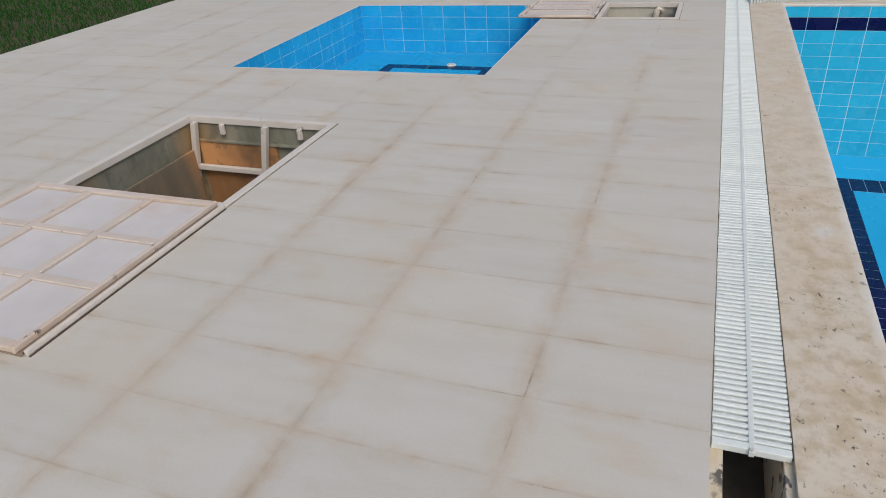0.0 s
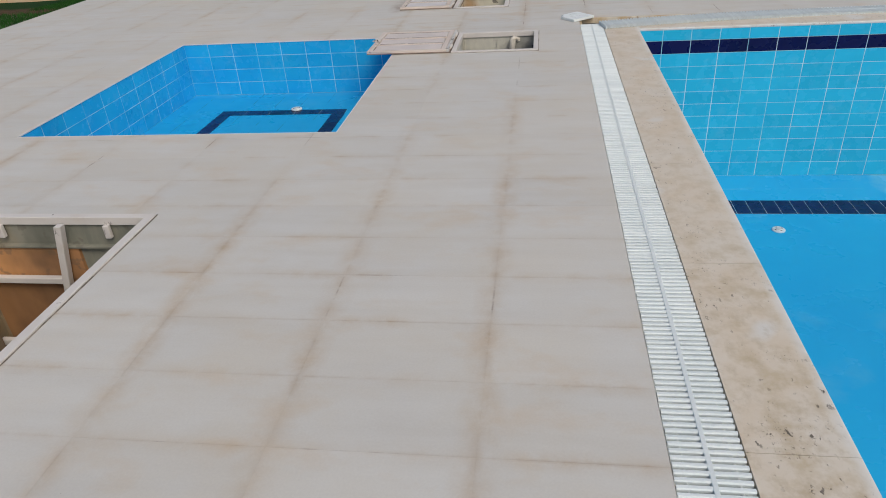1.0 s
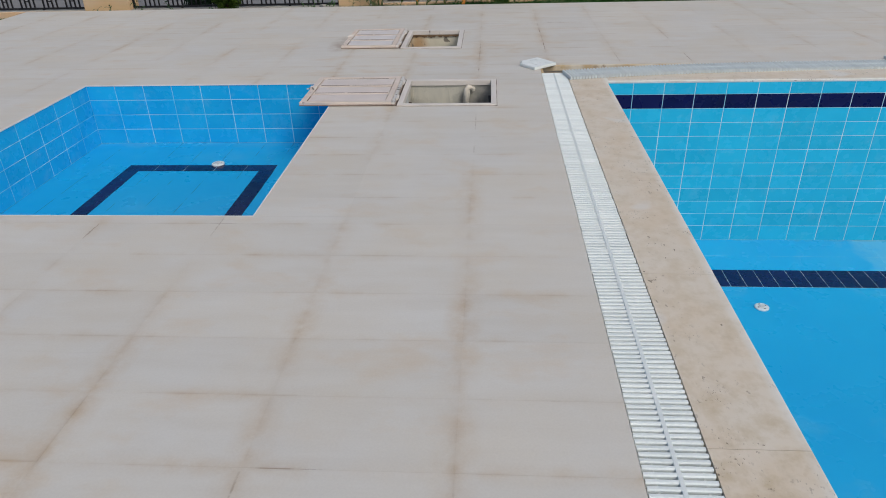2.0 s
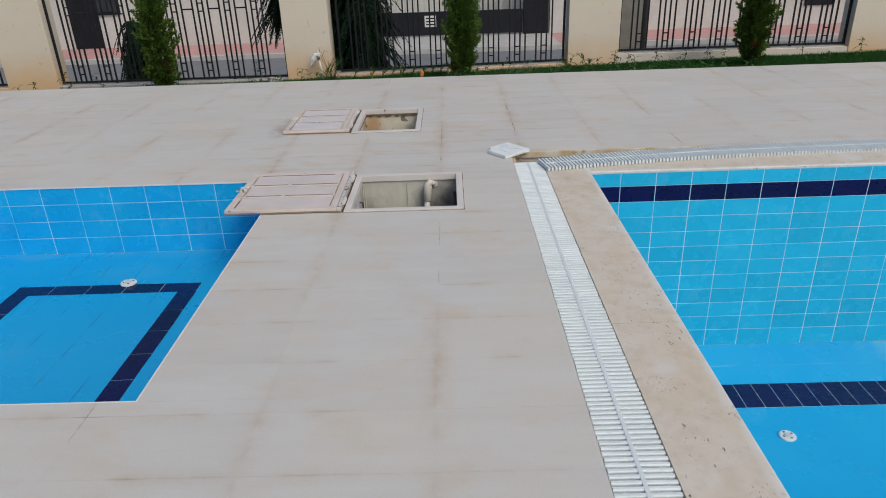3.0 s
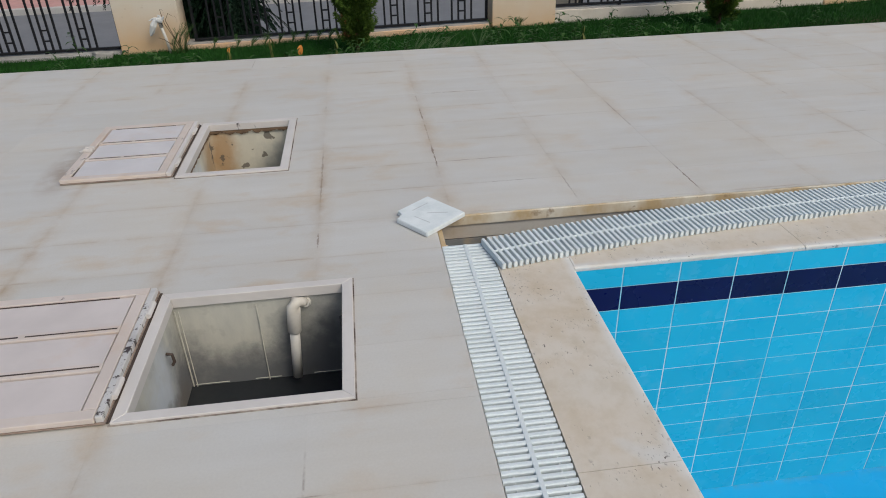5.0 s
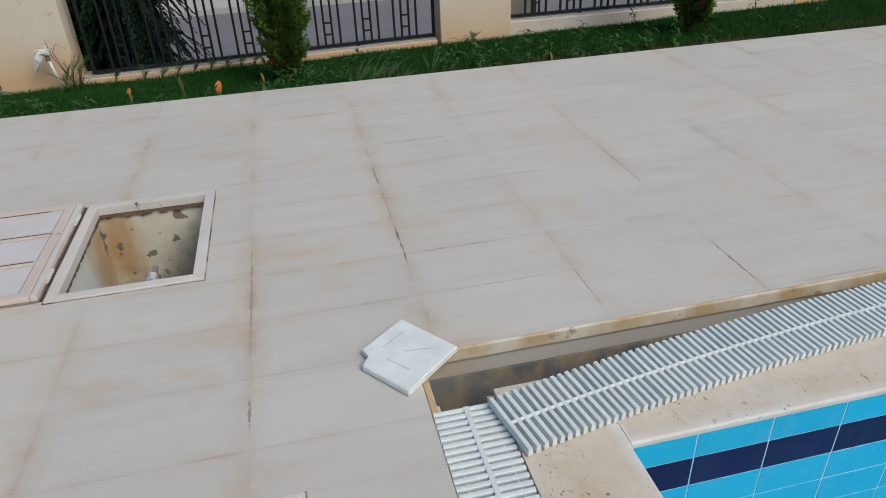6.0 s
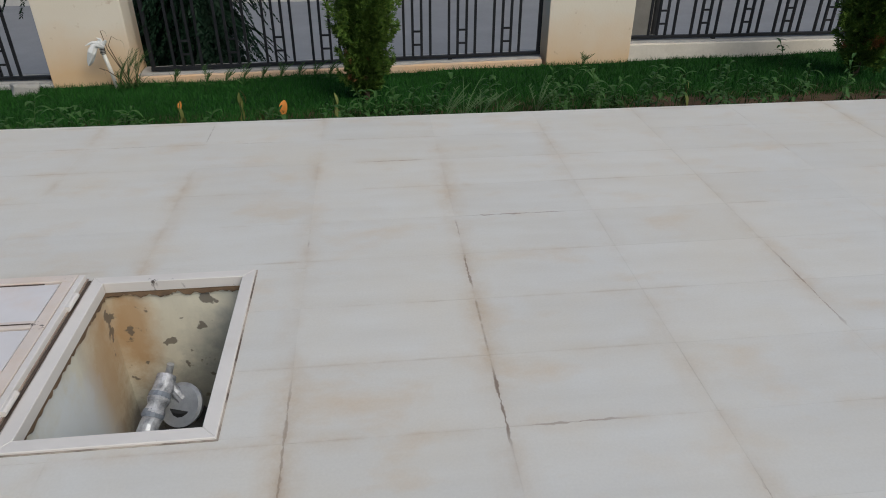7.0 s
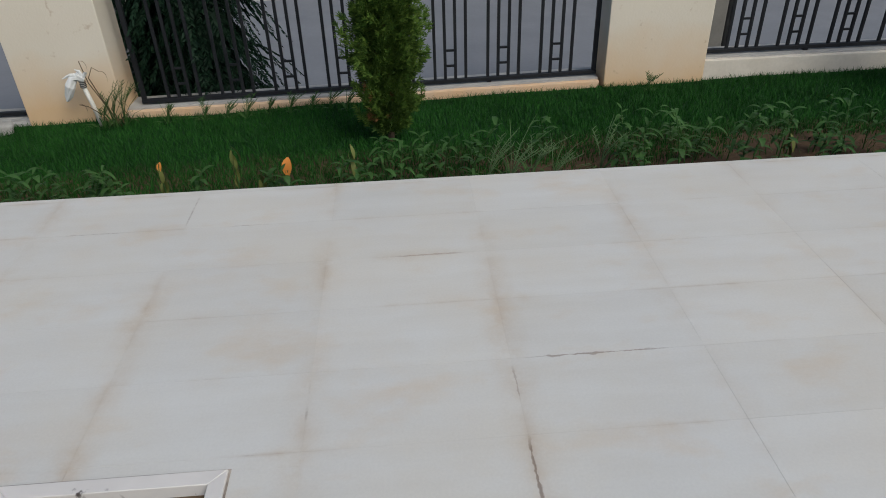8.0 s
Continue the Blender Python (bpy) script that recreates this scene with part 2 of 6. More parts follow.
def pool_floor(name, px, x0, py, silt=False):
    """px and x0: the pitch and start of the joints; py: where the end wall stands."""
    m = Mat(name, 0.3)
    m.b.inputs["Specular IOR Level"].default_value = 0.28
    c = m.mix(m.span(m.noise(0.8, 4, 0.55), 0.35, 0.68), (0.015, 0.355, 0.68), (0.019, 0.40, 0.71))
    c = m.mix(m.span(m.noise(3.2, 5, 0.7, shift=(3, 1, 0)), 0.55, 0.8, 0, 0.25), c, (0.025, 0.36, 0.62))
    c = m.mix(m.span(m.noise(1.4, 5, 0.6, shift=(8, 2, 0)), 0.58, 0.72, 0, 0.22), c, (0.20, 0.52, 0.66))
    if silt:
        # pale dried silt along the foot of the end wall, and a tide line where the floor starts to rise
        edge = m.math("ADD", m.xyz()[0], m.math("MULTIPLY", m.noise(2.6, 5, 0.6, shift=(1, 7, 0)), 1.1))
        side = m.math("ADD", m.xyz()[1], m.math("MULTIPLY", m.noise(3.1, 4, 0.6, shift=(4, 2, 0)), 0.35))
        c = m.mix(m.math("MULTIPLY", m.math("MULTIPLY", m.span(edge, 3.75, 3.95), m.span(side, 6.85, 6.95)), 0.35), c, (0.22, 0.56, 0.68))
        tide = m.math("ABSOLUTE", m.math("SUBTRACT", m.xyz()[1], m.math("ADD", 6.985, m.math("MULTIPLY", m.noise(0.9, 2), 0.05))))
        tide = m.math("MULTIPLY", m.span(tide, 0.0, 0.008, 1.0, 0.0), m.span(m.noise(2.4, 4, 0.7, shift=(3, 0, 2)), 0.46, 0.62))
        c = m.mix(m.math("MULTIPLY", tide, 0.35), c, (0.35, 0.60, 0.68))
        crust = m.math("MULTIPLY", m.span(m.xyz()[1], py - 0.035, py), m.span(m.noise(3.3, 5, 0.7, shift=(2, 2, 2)), 0.44, 0.60))
        c = m.mix(m.math("MULTIPLY", crust, 0.6), c, (0.16, 0.30, 0.30))
    else:
        # open joints between the floor tiles, and grey silt in the corners
        ja = m.math("MULTIPLY", near_joint(m, 0, px, x0, 0.0045), m.span(m.noise(2.3, 3, shift=(1, 4, 4)), 0.47, 0.53))
        ja = m.math("MULTIPLY", ja, m.span(m.noise(9, 3, shift=(1, 1, 4)), 0.38, 0.48))
        c = m.mix(0.5, c, (0.012, 0.335, 0.68))
        c = m.mix(m.math("MULTIPLY", ja, 0.85), c, (0.03, 0.07, 0.12))
        corner = m.span(m.math("ADD", m.xyz()[1], m.math("MULTIPLY", m.noise(3.1, 4, 0.6), 0.4)), py + 0.10, py + 0.24)
        c = m.mix(m.math("MULTIPLY", corner, 0.28), c, (0.17, 0.40, 0.50))
    m.bump(m.noise(6, 3), 0.05, 0.003)
    return m.done(c, m.span(m.noise(2.2, 4), 0.3, 0.7, 0.16, 0.42))


def grout_white(name="white_tile_grout", c0=(0.70, 0.80, 0.82), c1=(0.36, 0.67, 0.76)):
    m = Mat(name, 0.8)
    return m.done(m.mix(m.span(m.noise(2.2, 3), 0.42, 0.6), c0, c1))


GROUT_WHITE = grout_white()
GROUT_KIDS = grout_white("pale_blue_grout", (0.40, 0.70, 0.83), (0.14, 0.53, 0.76))


def plain(name, c0, c1, scale=8.0, rough=0.6, metal=0.0, bump=0.15, spread=0.0, spec=0.5):
    m = Mat(name, rough, metal)
    m.b.inputs["Specular IOR Level"].default_value = spec
    c = m.mix(m.span(m.noise(scale, 5, 0.6), 0.3, 0.7), c0, c1)
    c = m.scaled(c, m.span(m.noise(scale * 14, 2), 0.2, 0.8, 0.95, 1.05))
    if spread:
        c = m.scaled(c, m.span(m.random(), 0, 1, 1 - spread, 1 + spread))
    if bump:
        m.bump(m.noise(scale * 9, 4), bump, 0.002)
    return m.done(c, m.span(m.noise(scale * 2, 3), 0.3, 0.7, rough * 0.85, min(1.0, rough * 1.15)))


PLASTIC = plain("white_ribbed_plastic", (0.62, 0.68, 0.695), (0.69, 0.735, 0.74), 6, 0.5, 0, 0.05, 0.05)
PLASTIC_OLD = plain("weathered_white_plastic", (0.50, 0.53, 0.53), (0.58, 0.60, 0.60), 9, 0.5, 0, 0.08)


def painted_steel(name, base, rust, amount, chips=0.6):
    m = Mat(name, 0.5)
    c = m.mix(m.span(m.noise(4, 4), 0.35, 0.65), base, tuple(v * 0.9 for v in base))
    c = m.mix(m.span(m.noise(2.6, 5, 0.65, shift=(4, 4, 1)), 0.62 - amount, 0.86 - amount, 0, 0.75), c, rust)
    chip = m.span(m.noise(38, 4, 0.7, (1, 1, 0.3), (0, 3, 3)), 0.55, 0.60)
    chip = m.math("MULTIPLY", chip, m.span(m.noise(5, 2, shift=(7, 7, 1)), chips, chips + 0.05))
    c = m.mix(chip, c, (0.06, 0.045, 0.04))
    m.bump(m.noise(50, 3), 0.1, 0.001)
    return m.done(c)


FRAME_PAINT = painted_steel("white_painted_steel", (0.64, 0.598, 0.565), (0.50, 0.42, 0.34), 0.03, 0.66)
LID_PAINT = painted_steel("pinkish_painted_steel", (0.63, 0.545, 0.49), (0.56, 0.41, 0.29), 0.08, 0.60)
LID_PANEL = painted_steel("pale_painted_sheet", (0.63, 0.60, 0.605), (0.58, 0.46, 0.39), 0.05, 0.80)
LID_DUSTY = painted_steel("dusty_pink_sheet", (0.62, 0.555, 0.53), (0.55, 0.40, 0.30), 0.06, 0.78)
HINGE = painted_steel("chipped_hinge_strip", (0.58, 0.56, 0.54), (0.10, 0.08, 0.07), 0.06, 0.40)


def pit_plaster(name, pale, dirt, top, low, flakes=0.0, run=0.50):
    """Plaster that is stained in streaks and uneven patches."""
    m = Mat(name, 0.8)
    streak = m.noise(4.0, 5, 0.6, (1.6, 1.6, 0.45))
    c = m.mix(m.span(streak, 0.36, 0.66), pale, dirt)
    c = m.mix(m.span(m.noise(2.2, 4, 0.6, (1, 1, 0.5), (3, 3, 3)), run, run + 0.2, 0, 0.9), c, top)
    c = m.mix(m.span(m.noise(11, 3, 0.5, shift=(6, 1, 2)), 0.61, 0.65, 0, flakes), c, (0.12, 0.10, 0.08))
    c = m.mix(m.span(m.noise(3.1, 3, 0.5, shift=(2, 6, 4)), 0.47, 0.70, 0, 0.75), c, low)
    m.bump(m.noise(20, 5), 0.4, 0.004)
    return m.done(c)


PIT_A = pit_plaster("mossy_pit_concrete", (0.26, 0.25, 0.20), (0.15, 0.158, 0.128), (0.34, 0.22, 0.11), (0.115, 0.112, 0.088), 0.4, 0.50)


def stained_shaded_plaster(name, c0, c1, patches, flakes, flaked_from=-99.0):
    """Plaster with ragged patches of given place, size, strength and colour, for stains and painted light or shade, and
    dark flaked spots.
    """
    m = Mat(name, 0.8)
    ragged = m.noise(9, 5, 0.65)
    c = m.mix(m.span(m.noise(4.0, 5, 0.6, (1.6, 1.6, 0.45)), 0.36, 0.66), c0, c1)
    for at, size, strength, colour in patches:
        n = m.t.nodes.new("ShaderNodeVectorMath")
        n.operation = "LENGTH"
        m.put(n.inputs[0], m.vec("DIVIDE", m.vec("SUBTRACT", m.pos, at), size))
        d = m.math("ADD", n.outputs["Value"], m.math("MULTIPLY", m.math("SUBTRACT", ragged, 0.5), 1.1))
        c = m.mix(m.span(d, 0.40, 1.20, strength, 0.0), c, colour)
    flake = m.math("MULTIPLY", m.span(m.noise(16, 3, 0.5, shift=(6, 1, 2)), 0.61, 0.65), flakes)
    flake = m.math("MULTIPLY", flake, m.span(m.xyz()[1], flaked_from, flaked_from + 0.02))
    c = m.mix(flake, c, (0.12, 0.10, 0.08))
    m.bump(m.noise(20, 5), 0.4, 0.004)
    return m.done(c)


# brown stains; dark grey low and right paints shade, bluish white paints light
PIT_C = stained_shaded_plaster("stained_shaded_cream_plaster", (0.66, 0.62, 0.50), (0.55, 0.51, 0.41), (
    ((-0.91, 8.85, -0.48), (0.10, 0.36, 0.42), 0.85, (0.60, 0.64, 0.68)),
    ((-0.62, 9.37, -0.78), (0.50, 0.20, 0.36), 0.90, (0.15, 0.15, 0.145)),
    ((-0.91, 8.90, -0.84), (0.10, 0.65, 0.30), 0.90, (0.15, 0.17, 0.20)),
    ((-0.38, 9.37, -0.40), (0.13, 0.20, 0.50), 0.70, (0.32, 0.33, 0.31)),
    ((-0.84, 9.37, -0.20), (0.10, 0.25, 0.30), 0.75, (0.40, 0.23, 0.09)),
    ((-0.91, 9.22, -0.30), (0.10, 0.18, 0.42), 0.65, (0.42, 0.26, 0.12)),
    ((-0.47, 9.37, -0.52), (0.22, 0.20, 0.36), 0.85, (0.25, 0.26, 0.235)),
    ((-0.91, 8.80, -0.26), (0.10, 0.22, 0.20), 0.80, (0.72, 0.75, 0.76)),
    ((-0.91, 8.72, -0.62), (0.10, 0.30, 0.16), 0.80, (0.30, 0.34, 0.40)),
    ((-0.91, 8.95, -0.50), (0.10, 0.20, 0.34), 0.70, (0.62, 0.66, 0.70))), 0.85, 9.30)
# dark patches low and right are painted shade, the bluish one painted light
PIT_B = stained_shaded_plaster("shaded_grey_pit_plaster", (0.56, 0.54, 0.46), (0.42, 0.41, 0.37), (
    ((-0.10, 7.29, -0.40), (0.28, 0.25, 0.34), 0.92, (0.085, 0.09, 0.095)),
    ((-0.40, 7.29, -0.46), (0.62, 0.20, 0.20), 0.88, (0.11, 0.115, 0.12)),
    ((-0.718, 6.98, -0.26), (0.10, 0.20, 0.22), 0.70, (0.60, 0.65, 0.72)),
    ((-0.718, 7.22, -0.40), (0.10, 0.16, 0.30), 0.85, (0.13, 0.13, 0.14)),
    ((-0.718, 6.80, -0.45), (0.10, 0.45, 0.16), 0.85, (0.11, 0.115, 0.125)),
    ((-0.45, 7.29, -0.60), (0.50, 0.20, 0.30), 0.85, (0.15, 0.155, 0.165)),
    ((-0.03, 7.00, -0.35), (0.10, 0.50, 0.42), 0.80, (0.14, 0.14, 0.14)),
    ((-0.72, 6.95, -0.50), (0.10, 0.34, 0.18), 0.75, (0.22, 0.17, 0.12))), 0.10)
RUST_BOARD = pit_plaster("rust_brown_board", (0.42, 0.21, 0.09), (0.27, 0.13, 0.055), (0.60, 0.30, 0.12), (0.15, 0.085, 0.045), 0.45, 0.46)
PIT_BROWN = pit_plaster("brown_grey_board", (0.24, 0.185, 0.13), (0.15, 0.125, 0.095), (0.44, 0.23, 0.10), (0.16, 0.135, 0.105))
# the rusty board again, its colour darkened to stand for shade lower down
RUST_BOARD_SHADED = pit_plaster("shaded_rust_board", (0.27, 0.14, 0.065), (0.20, 0.10, 0.045), (0.34, 0.17, 0.07), (0.14, 0.075, 0.04))


def gutter_concrete():
    m = Mat("stained_gutter_concrete", 0.75)
    c = m.mix(m.span(m.noise(5, 5, 0.6, (1, 1, 0.7)), 0.35, 0.65), (0.40, 0.37, 0.32), (0.28, 0.27, 0.25))
    rust = m.span(m.noise(3.2, 4, 0.6, (1.5, 1.5, 0.3), (2, 1, 0)), 0.46, 0.80)
    c = m.mix(m.math("MULTIPLY", rust, 0.7), c, (0.40, 0.26, 0.12))
    m.bump(m.noise(30, 4), 0.3, 0.003)
    return m.done(c)


GUTTER = gutter_concrete()


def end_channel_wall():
    m = Mat("dark_grey_channel_wall", 0.55)
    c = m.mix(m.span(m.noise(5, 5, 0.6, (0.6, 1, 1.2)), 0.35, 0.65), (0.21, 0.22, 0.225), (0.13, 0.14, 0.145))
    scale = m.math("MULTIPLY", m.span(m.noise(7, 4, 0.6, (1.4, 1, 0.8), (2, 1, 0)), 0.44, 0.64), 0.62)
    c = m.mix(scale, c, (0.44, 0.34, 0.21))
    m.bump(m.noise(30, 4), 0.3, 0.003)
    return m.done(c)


GUTTER_END = end_channel_wall()
MUD = plain("dark_wet_silt", (0.085, 0.075, 0.062), (0.05, 0.045, 0.04), 6, 0.6, 0, 0.4)


def ledge_paint():
    m = Mat("worn_white_ledge", 0.6)
    c = m.mix(m.span(m.noise(5, 4), 0.4, 0.65), (0.66, 0.62, 0.54), (0.52, 0.40, 0.25))
    mark = m.math("MULTIPLY", m.span(m.noise(30, 3, 0.6, (1.2, 0.8, 1)), 0.50, 0.56), m.span(m.noise(7, 3, shift=(1, 2, 2)), 0.46, 0.52))
    c = m.mix(mark, c, (0.12, 0.11, 0.10))
    return m.done(c)


LEDGE = ledge_paint()


def lip_mortar():
    m = Mat("ochre_stained_lip", 0.7)
    c = m.mix(m.span(m.noise(3.5, 4, 0.6, (1.5, 1, 1)), 0.40, 0.62), (0.66, 0.61, 0.51), (0.50, 0.37, 0.21))
    c = m.mix(m.span(m.noise(11, 4, 0.6, shift=(4, 0, 0)), 0.60, 0.68, 0, 0.7), c, (0.22, 0.13, 0.06))
    m.bump(m.noise(60, 3), 0.3, 0.002)
    return m.done(c)


LIP = lip_mortar()


def wall_render():
    m = Mat("peach_rendered_wall", 0.85)
    c = m.mix(m.span(m.noise(1.2, 4), 0.35, 0.65), (0.625, 0.555, 0.455), (0.655, 0.59, 0.495))
    wet = m.math("ADD", m.xyz()[2], m.math("MULTIPLY", m.noise(3.0, 4, shift=(2, 2, 2)), 0.35))
    c = m.mix(m.span(wet, -0.05, 0.38, 0.75, 0.0), c, (0.62, 0.38, 0.17))
    c = m.mix(m.math("MULTIPLY", m.span(m.noise(16, 4, shift=(1, 9, 1)), 0.66, 0.74), 0.5), c, (0.40, 0.28, 0.18))
    m.bump(m.noise(70, 4), 0.35, 0.003)
    return m.done(c)


RENDER_WALL = wall_render()
SILL_MAT = plain("pinkish_sill_render", (0.66, 0.42, 0.24), (0.60, 0.45, 0.32), 4, 0.85)
SILL_PALE = plain("cream_sill_render", (0.64, 0.58, 0.50), (0.55, 0.49, 0.41), 4, 0.85)
SILL_GREY = plain("grey_cement_sill", (0.40, 0.39, 0.37), (0.30, 0.29, 0.275), 5, 0.9, 0, 0.5)
IRON = plain("dark_grey_painted_iron", (0.010, 0.011, 0.013), (0.017, 0.018, 0.021), 12, 0.6, 0.0, 0.05, spec=0.2)
ASPHALT = plain("grey_road", (0.145, 0.15, 0.165), (0.175, 0.18, 0.195), 1.5, 0.75)
PINK = plain("pink_paving", (0.50, 0.27, 0.25), (0.42, 0.24, 0.23), 3, 0.8)
KERB = plain("pale_kerb_concrete", (0.45, 0.44, 0.42), (0.38, 0.37, 0.36), 3, 0.8)
WHITE_WALL = plain("white_street_wall", (0.56, 0.55, 0.52), (0.48, 0.47, 0.44), 0.8, 0.85)
BLACK = plain("black_gate_paint", (0.010, 0.011, 0.015), (0.016, 0.017, 0.022), 3, 0.55, 0.0, 0, spec=0.2)
POST = plain("grey_beige_concrete", (0.30, 0.28, 0.245), (0.24, 0.225, 0.20), 5, 0.85, 0, 0.4)
PANE = plain("dark_window_pane", (0.03, 0.035, 0.04), (0.05, 0.055, 0.06), 2, 0.08, 0, 0)
SIGN = plain("white_sign_plate", (0.62, 0.62, 0.62), (0.56, 0.56, 0.56), 3, 0.5, 0, 0)
STEEL = plain("galvanised_pump", (0.48, 0.49, 0.51), (0.32, 0.33, 0.35), 14, 0.45, 0.5)
FOIL = plain("silver_grey_tape", (0.62, 0.63, 0.68), (0.10, 0.105, 0.12), 24, 0.4, 0.2, 0.5)
BARK = plain("brown_bark", (0.10, 0.065, 0.04), (0.06, 0.04, 0.025), 20, 0.9, 0, 0.8)
RUBBER = plain("black_rubber", (0.015, 0.015, 0.016), (0.03, 0.03, 0.03), 12, 0.6)
BAG = plain("white_plastic_bag", (0.66, 0.66, 0.66), (0.60, 0.60, 0.58), 12, 0.35, 0, 0.4)
PVC = plain("white_pvc_pipe", (0.66, 0.64, 0.60), (0.58, 0.53, 0.45), 6, 0.4, 0, 0.05)
BLOCK = plain("grey_concrete_lump", (0.36, 0.35, 0.33), (0.25, 0.24, 0.22), 8, 0.9, 0, 0.6)


def leaf_mat(name, a, b, rough=0.55):
    m = Mat(name, rough)
    c = m.mix(m.island(), a, b)
    c = m.scaled(c, m.span(m.noise(3.0, 3), 0.3, 0.7, 0.8, 1.2))
    m.b.inputs["Specular IOR Level"].default_value = 0.12
    return m.done(c)


GRASS = leaf_mat("dark_green_grass", (0.0125, 0.057, 0.010), (0.026, 0.098, 0.0155))
THUJA = leaf_mat("fresh_green_thuja", (0.034, 0.080, 0.013), (0.110, 0.170, 0.032))
CONIFER = leaf_mat("blackish_green_conifer", (0.006, 0.019, 0.010), (0.012, 0.032, 0.016))
WEED = leaf_mat("green_weed_leaf", (0.028, 0.070, 0.019), (0.058, 0.115, 0.030))
SEED = leaf_mat("pale_seed_head", (0.075, 0.13, 0.055), (0.12, 0.18, 0.08))
DEAD = leaf_mat("brown_dead_spray", (0.14, 0.070, 0.028), (0.20, 0.11, 0.04))
STALK = leaf_mat("dry_brown_stalk", (0.11, 0.075, 0.045), (0.16, 0.11, 0.07), 0.8)
WILT = leaf_mat("yellowed_leaf", (0.085, 0.11, 0.032), (0.17, 0.16, 0.05))
ORANGE = leaf_mat("orange_dry_leaf", (0.55, 0.19, 0.04), (0.60, 0.26, 0.06))


# ---- mesh helpers ----
def mesh_of(bm, name, material):
    me = bpy.data.meshes.new(name)
    bmesh.ops.recalc_face_normals(bm, faces=bm.faces)
    bm.to_mesh(me)
    bm.free()
    me.materials.append(material)
    return me


def part(name, bm, material, parent=None, label="", smooth=False):
    """Links a bmesh as one mesh object, under its thing where one is given."""
    me = mesh_of(bm, name, material)
    if smooth:
        for p in me.polygons:
            p.use_smooth = True
    ob = new(name, me)
    ob.parent = parent
    return tagged(ob, label)


def thing(name, label, category, at=(0, 0, 0), turn=0.0, group="", kind=""):
    ob = new(name)
    ob.empty_display_size = 0.1
    ob.matrix_basis = pose(*at, 0, 0, turn)
    return tagged(ob, label, category, group, kind)


def add_box(bm, lo, hi, bevel=0.0, m=None):
    r = bmesh.ops.create_cube(bm, size=1.0)
    c = [(a + b) / 2 for a, b in zip(lo, hi)]
    s = [b - a for a, b in zip(lo, hi)]
    for v in r["verts"]:
        v.co = Vector((c[0] + v.co.x * s[0], c[1] + v.co.y * s[1], c[2] + v.co.z * s[2]))
    if bevel:
        es = list({e for v in r["verts"] for e in v.link_edges})
        out = bmesh.ops.bevel(bm, geom=es, offset=bevel, segments=2, affect="EDGES", profile=0.5)
        vs = list({v for f in out["faces"] for v in f.verts} | {v for v in r["verts"] if v.is_valid})
    else:
        vs = r["verts"]
    if m:
        bmesh.ops.transform(bm, matrix=m, verts=vs)
    return bm


def box(lo, hi, bevel=0.0, m=None):
    return add_box(bmesh.new(), lo, hi, bevel, m)


def add_tube(bm, points, radius, sides=12, caps=True):
    """A pipe along a line of points; radius is a number or one for each point."""
    pts = [Vector(p) for p in points]
    rings = []
    for i, p in enumerate(pts):
        d = (pts[min(i + 1, len(pts) - 1)] - pts[max(i - 1, 0)]).normalized()
        u = d.cross(Vector((0.31, 0.9, 0.13))).normalized()
        w = d.cross(u)
        r = radius[i] if isinstance(radius, (list, tuple)) else radius
        rings.append([bm.verts.new(p + r * (math.cos(a) * u + math.sin(a) * w))
                      for a in (2 * math.pi * k / sides for k in range(sides))])
    for a, b in zip(rings, rings[1:]):
        for k in range(sides):
            bm.faces.new((a[k], a[(k + 1) % sides], b[(k + 1) % sides], b[k]))
    if caps:
        bm.faces.new(rings[0])
        bm.faces.new(rings[-1])
    return bm


def tube(points, radius, sides=12, caps=True):
    return add_tube(bmesh.new(), points, radius, sides, caps)


def without(rect, hole):
    """What is left of a rectangle (x0, y0, x1, y1) once a hole is cut out of it."""
    x0, y0, x1, y1 = rect
    a0, b0, a1, b1 = max(x0, hole[0]), max(y0, hole[1]), min(x1, hole[2]), min(y1, hole[3])
    if a0 >= a1 or b0 >= b1:
        return [rect]
    out = [(x0, y0, x1, b0), (x0, b1, x1, y1), (x0, b0, a0, b1), (a1, b0, x1, b1)]
    return [r for r in out if r[2] - r[0] > 0.004 and r[3] - r[1] > 0.004]


def cut(rect, holes):
    rects = [rect]
    for h in holes:
        rects = [q for r in rects for q in without(r, h)]
    return rects


# ---- plan, in metres ----
DECK_L, DECK_R, DECK_F, DECK_B = -6.45, 11.0, -6.5, 11.09
KIDS = (-3.545, 4.71, -1.265, 7.265)
KIDS_Z = -0.525
HATCH_BIG = (-3.08, 2.335, -1.91, 3.555)
HATCH_MID = (-0.748, 6.60, 0.004, 7.322)
HATCH_FAR = (-0.943, 8.52, -0.335, 9.40)
GUT_L, GUT_R = 0.396, 0.609        # overflow channel along the pool's long side
GUT_N, GUT_F = 7.580, 7.820         # and along its end
POOL_L, POOL_B, POOL_Z = 0.915, 7.258, -1.535
FOOT_Z, FOOT_Y = -1.472, 6.83      # the floor rises to the foot of the end wall
POOL_R, POOL_F = 8.0, -4.0
HOLES = [KIDS, HATCH_BIG, HATCH_MID, HATCH_FAR, (GUT_L, POOL_F - 0.3, POOL_R + 0.3, GUT_F)]

BED_HOLES = [(KIDS[0] - 0.1, KIDS[1] - 0.1, KIDS[2] + 0.1, KIDS[3] + 0.1)] + HOLES[1:]

# deck bed: one slab of grout with the openings left out
bed = bmesh.new()
for x0, y0, x1, y1 in cut((DECK_L, DECK_F, DECK_R, DECK_B - 0.02), BED_HOLES):
    add_box(bed, (x0, y0, -0.13), (x1, y1, -0.0005))
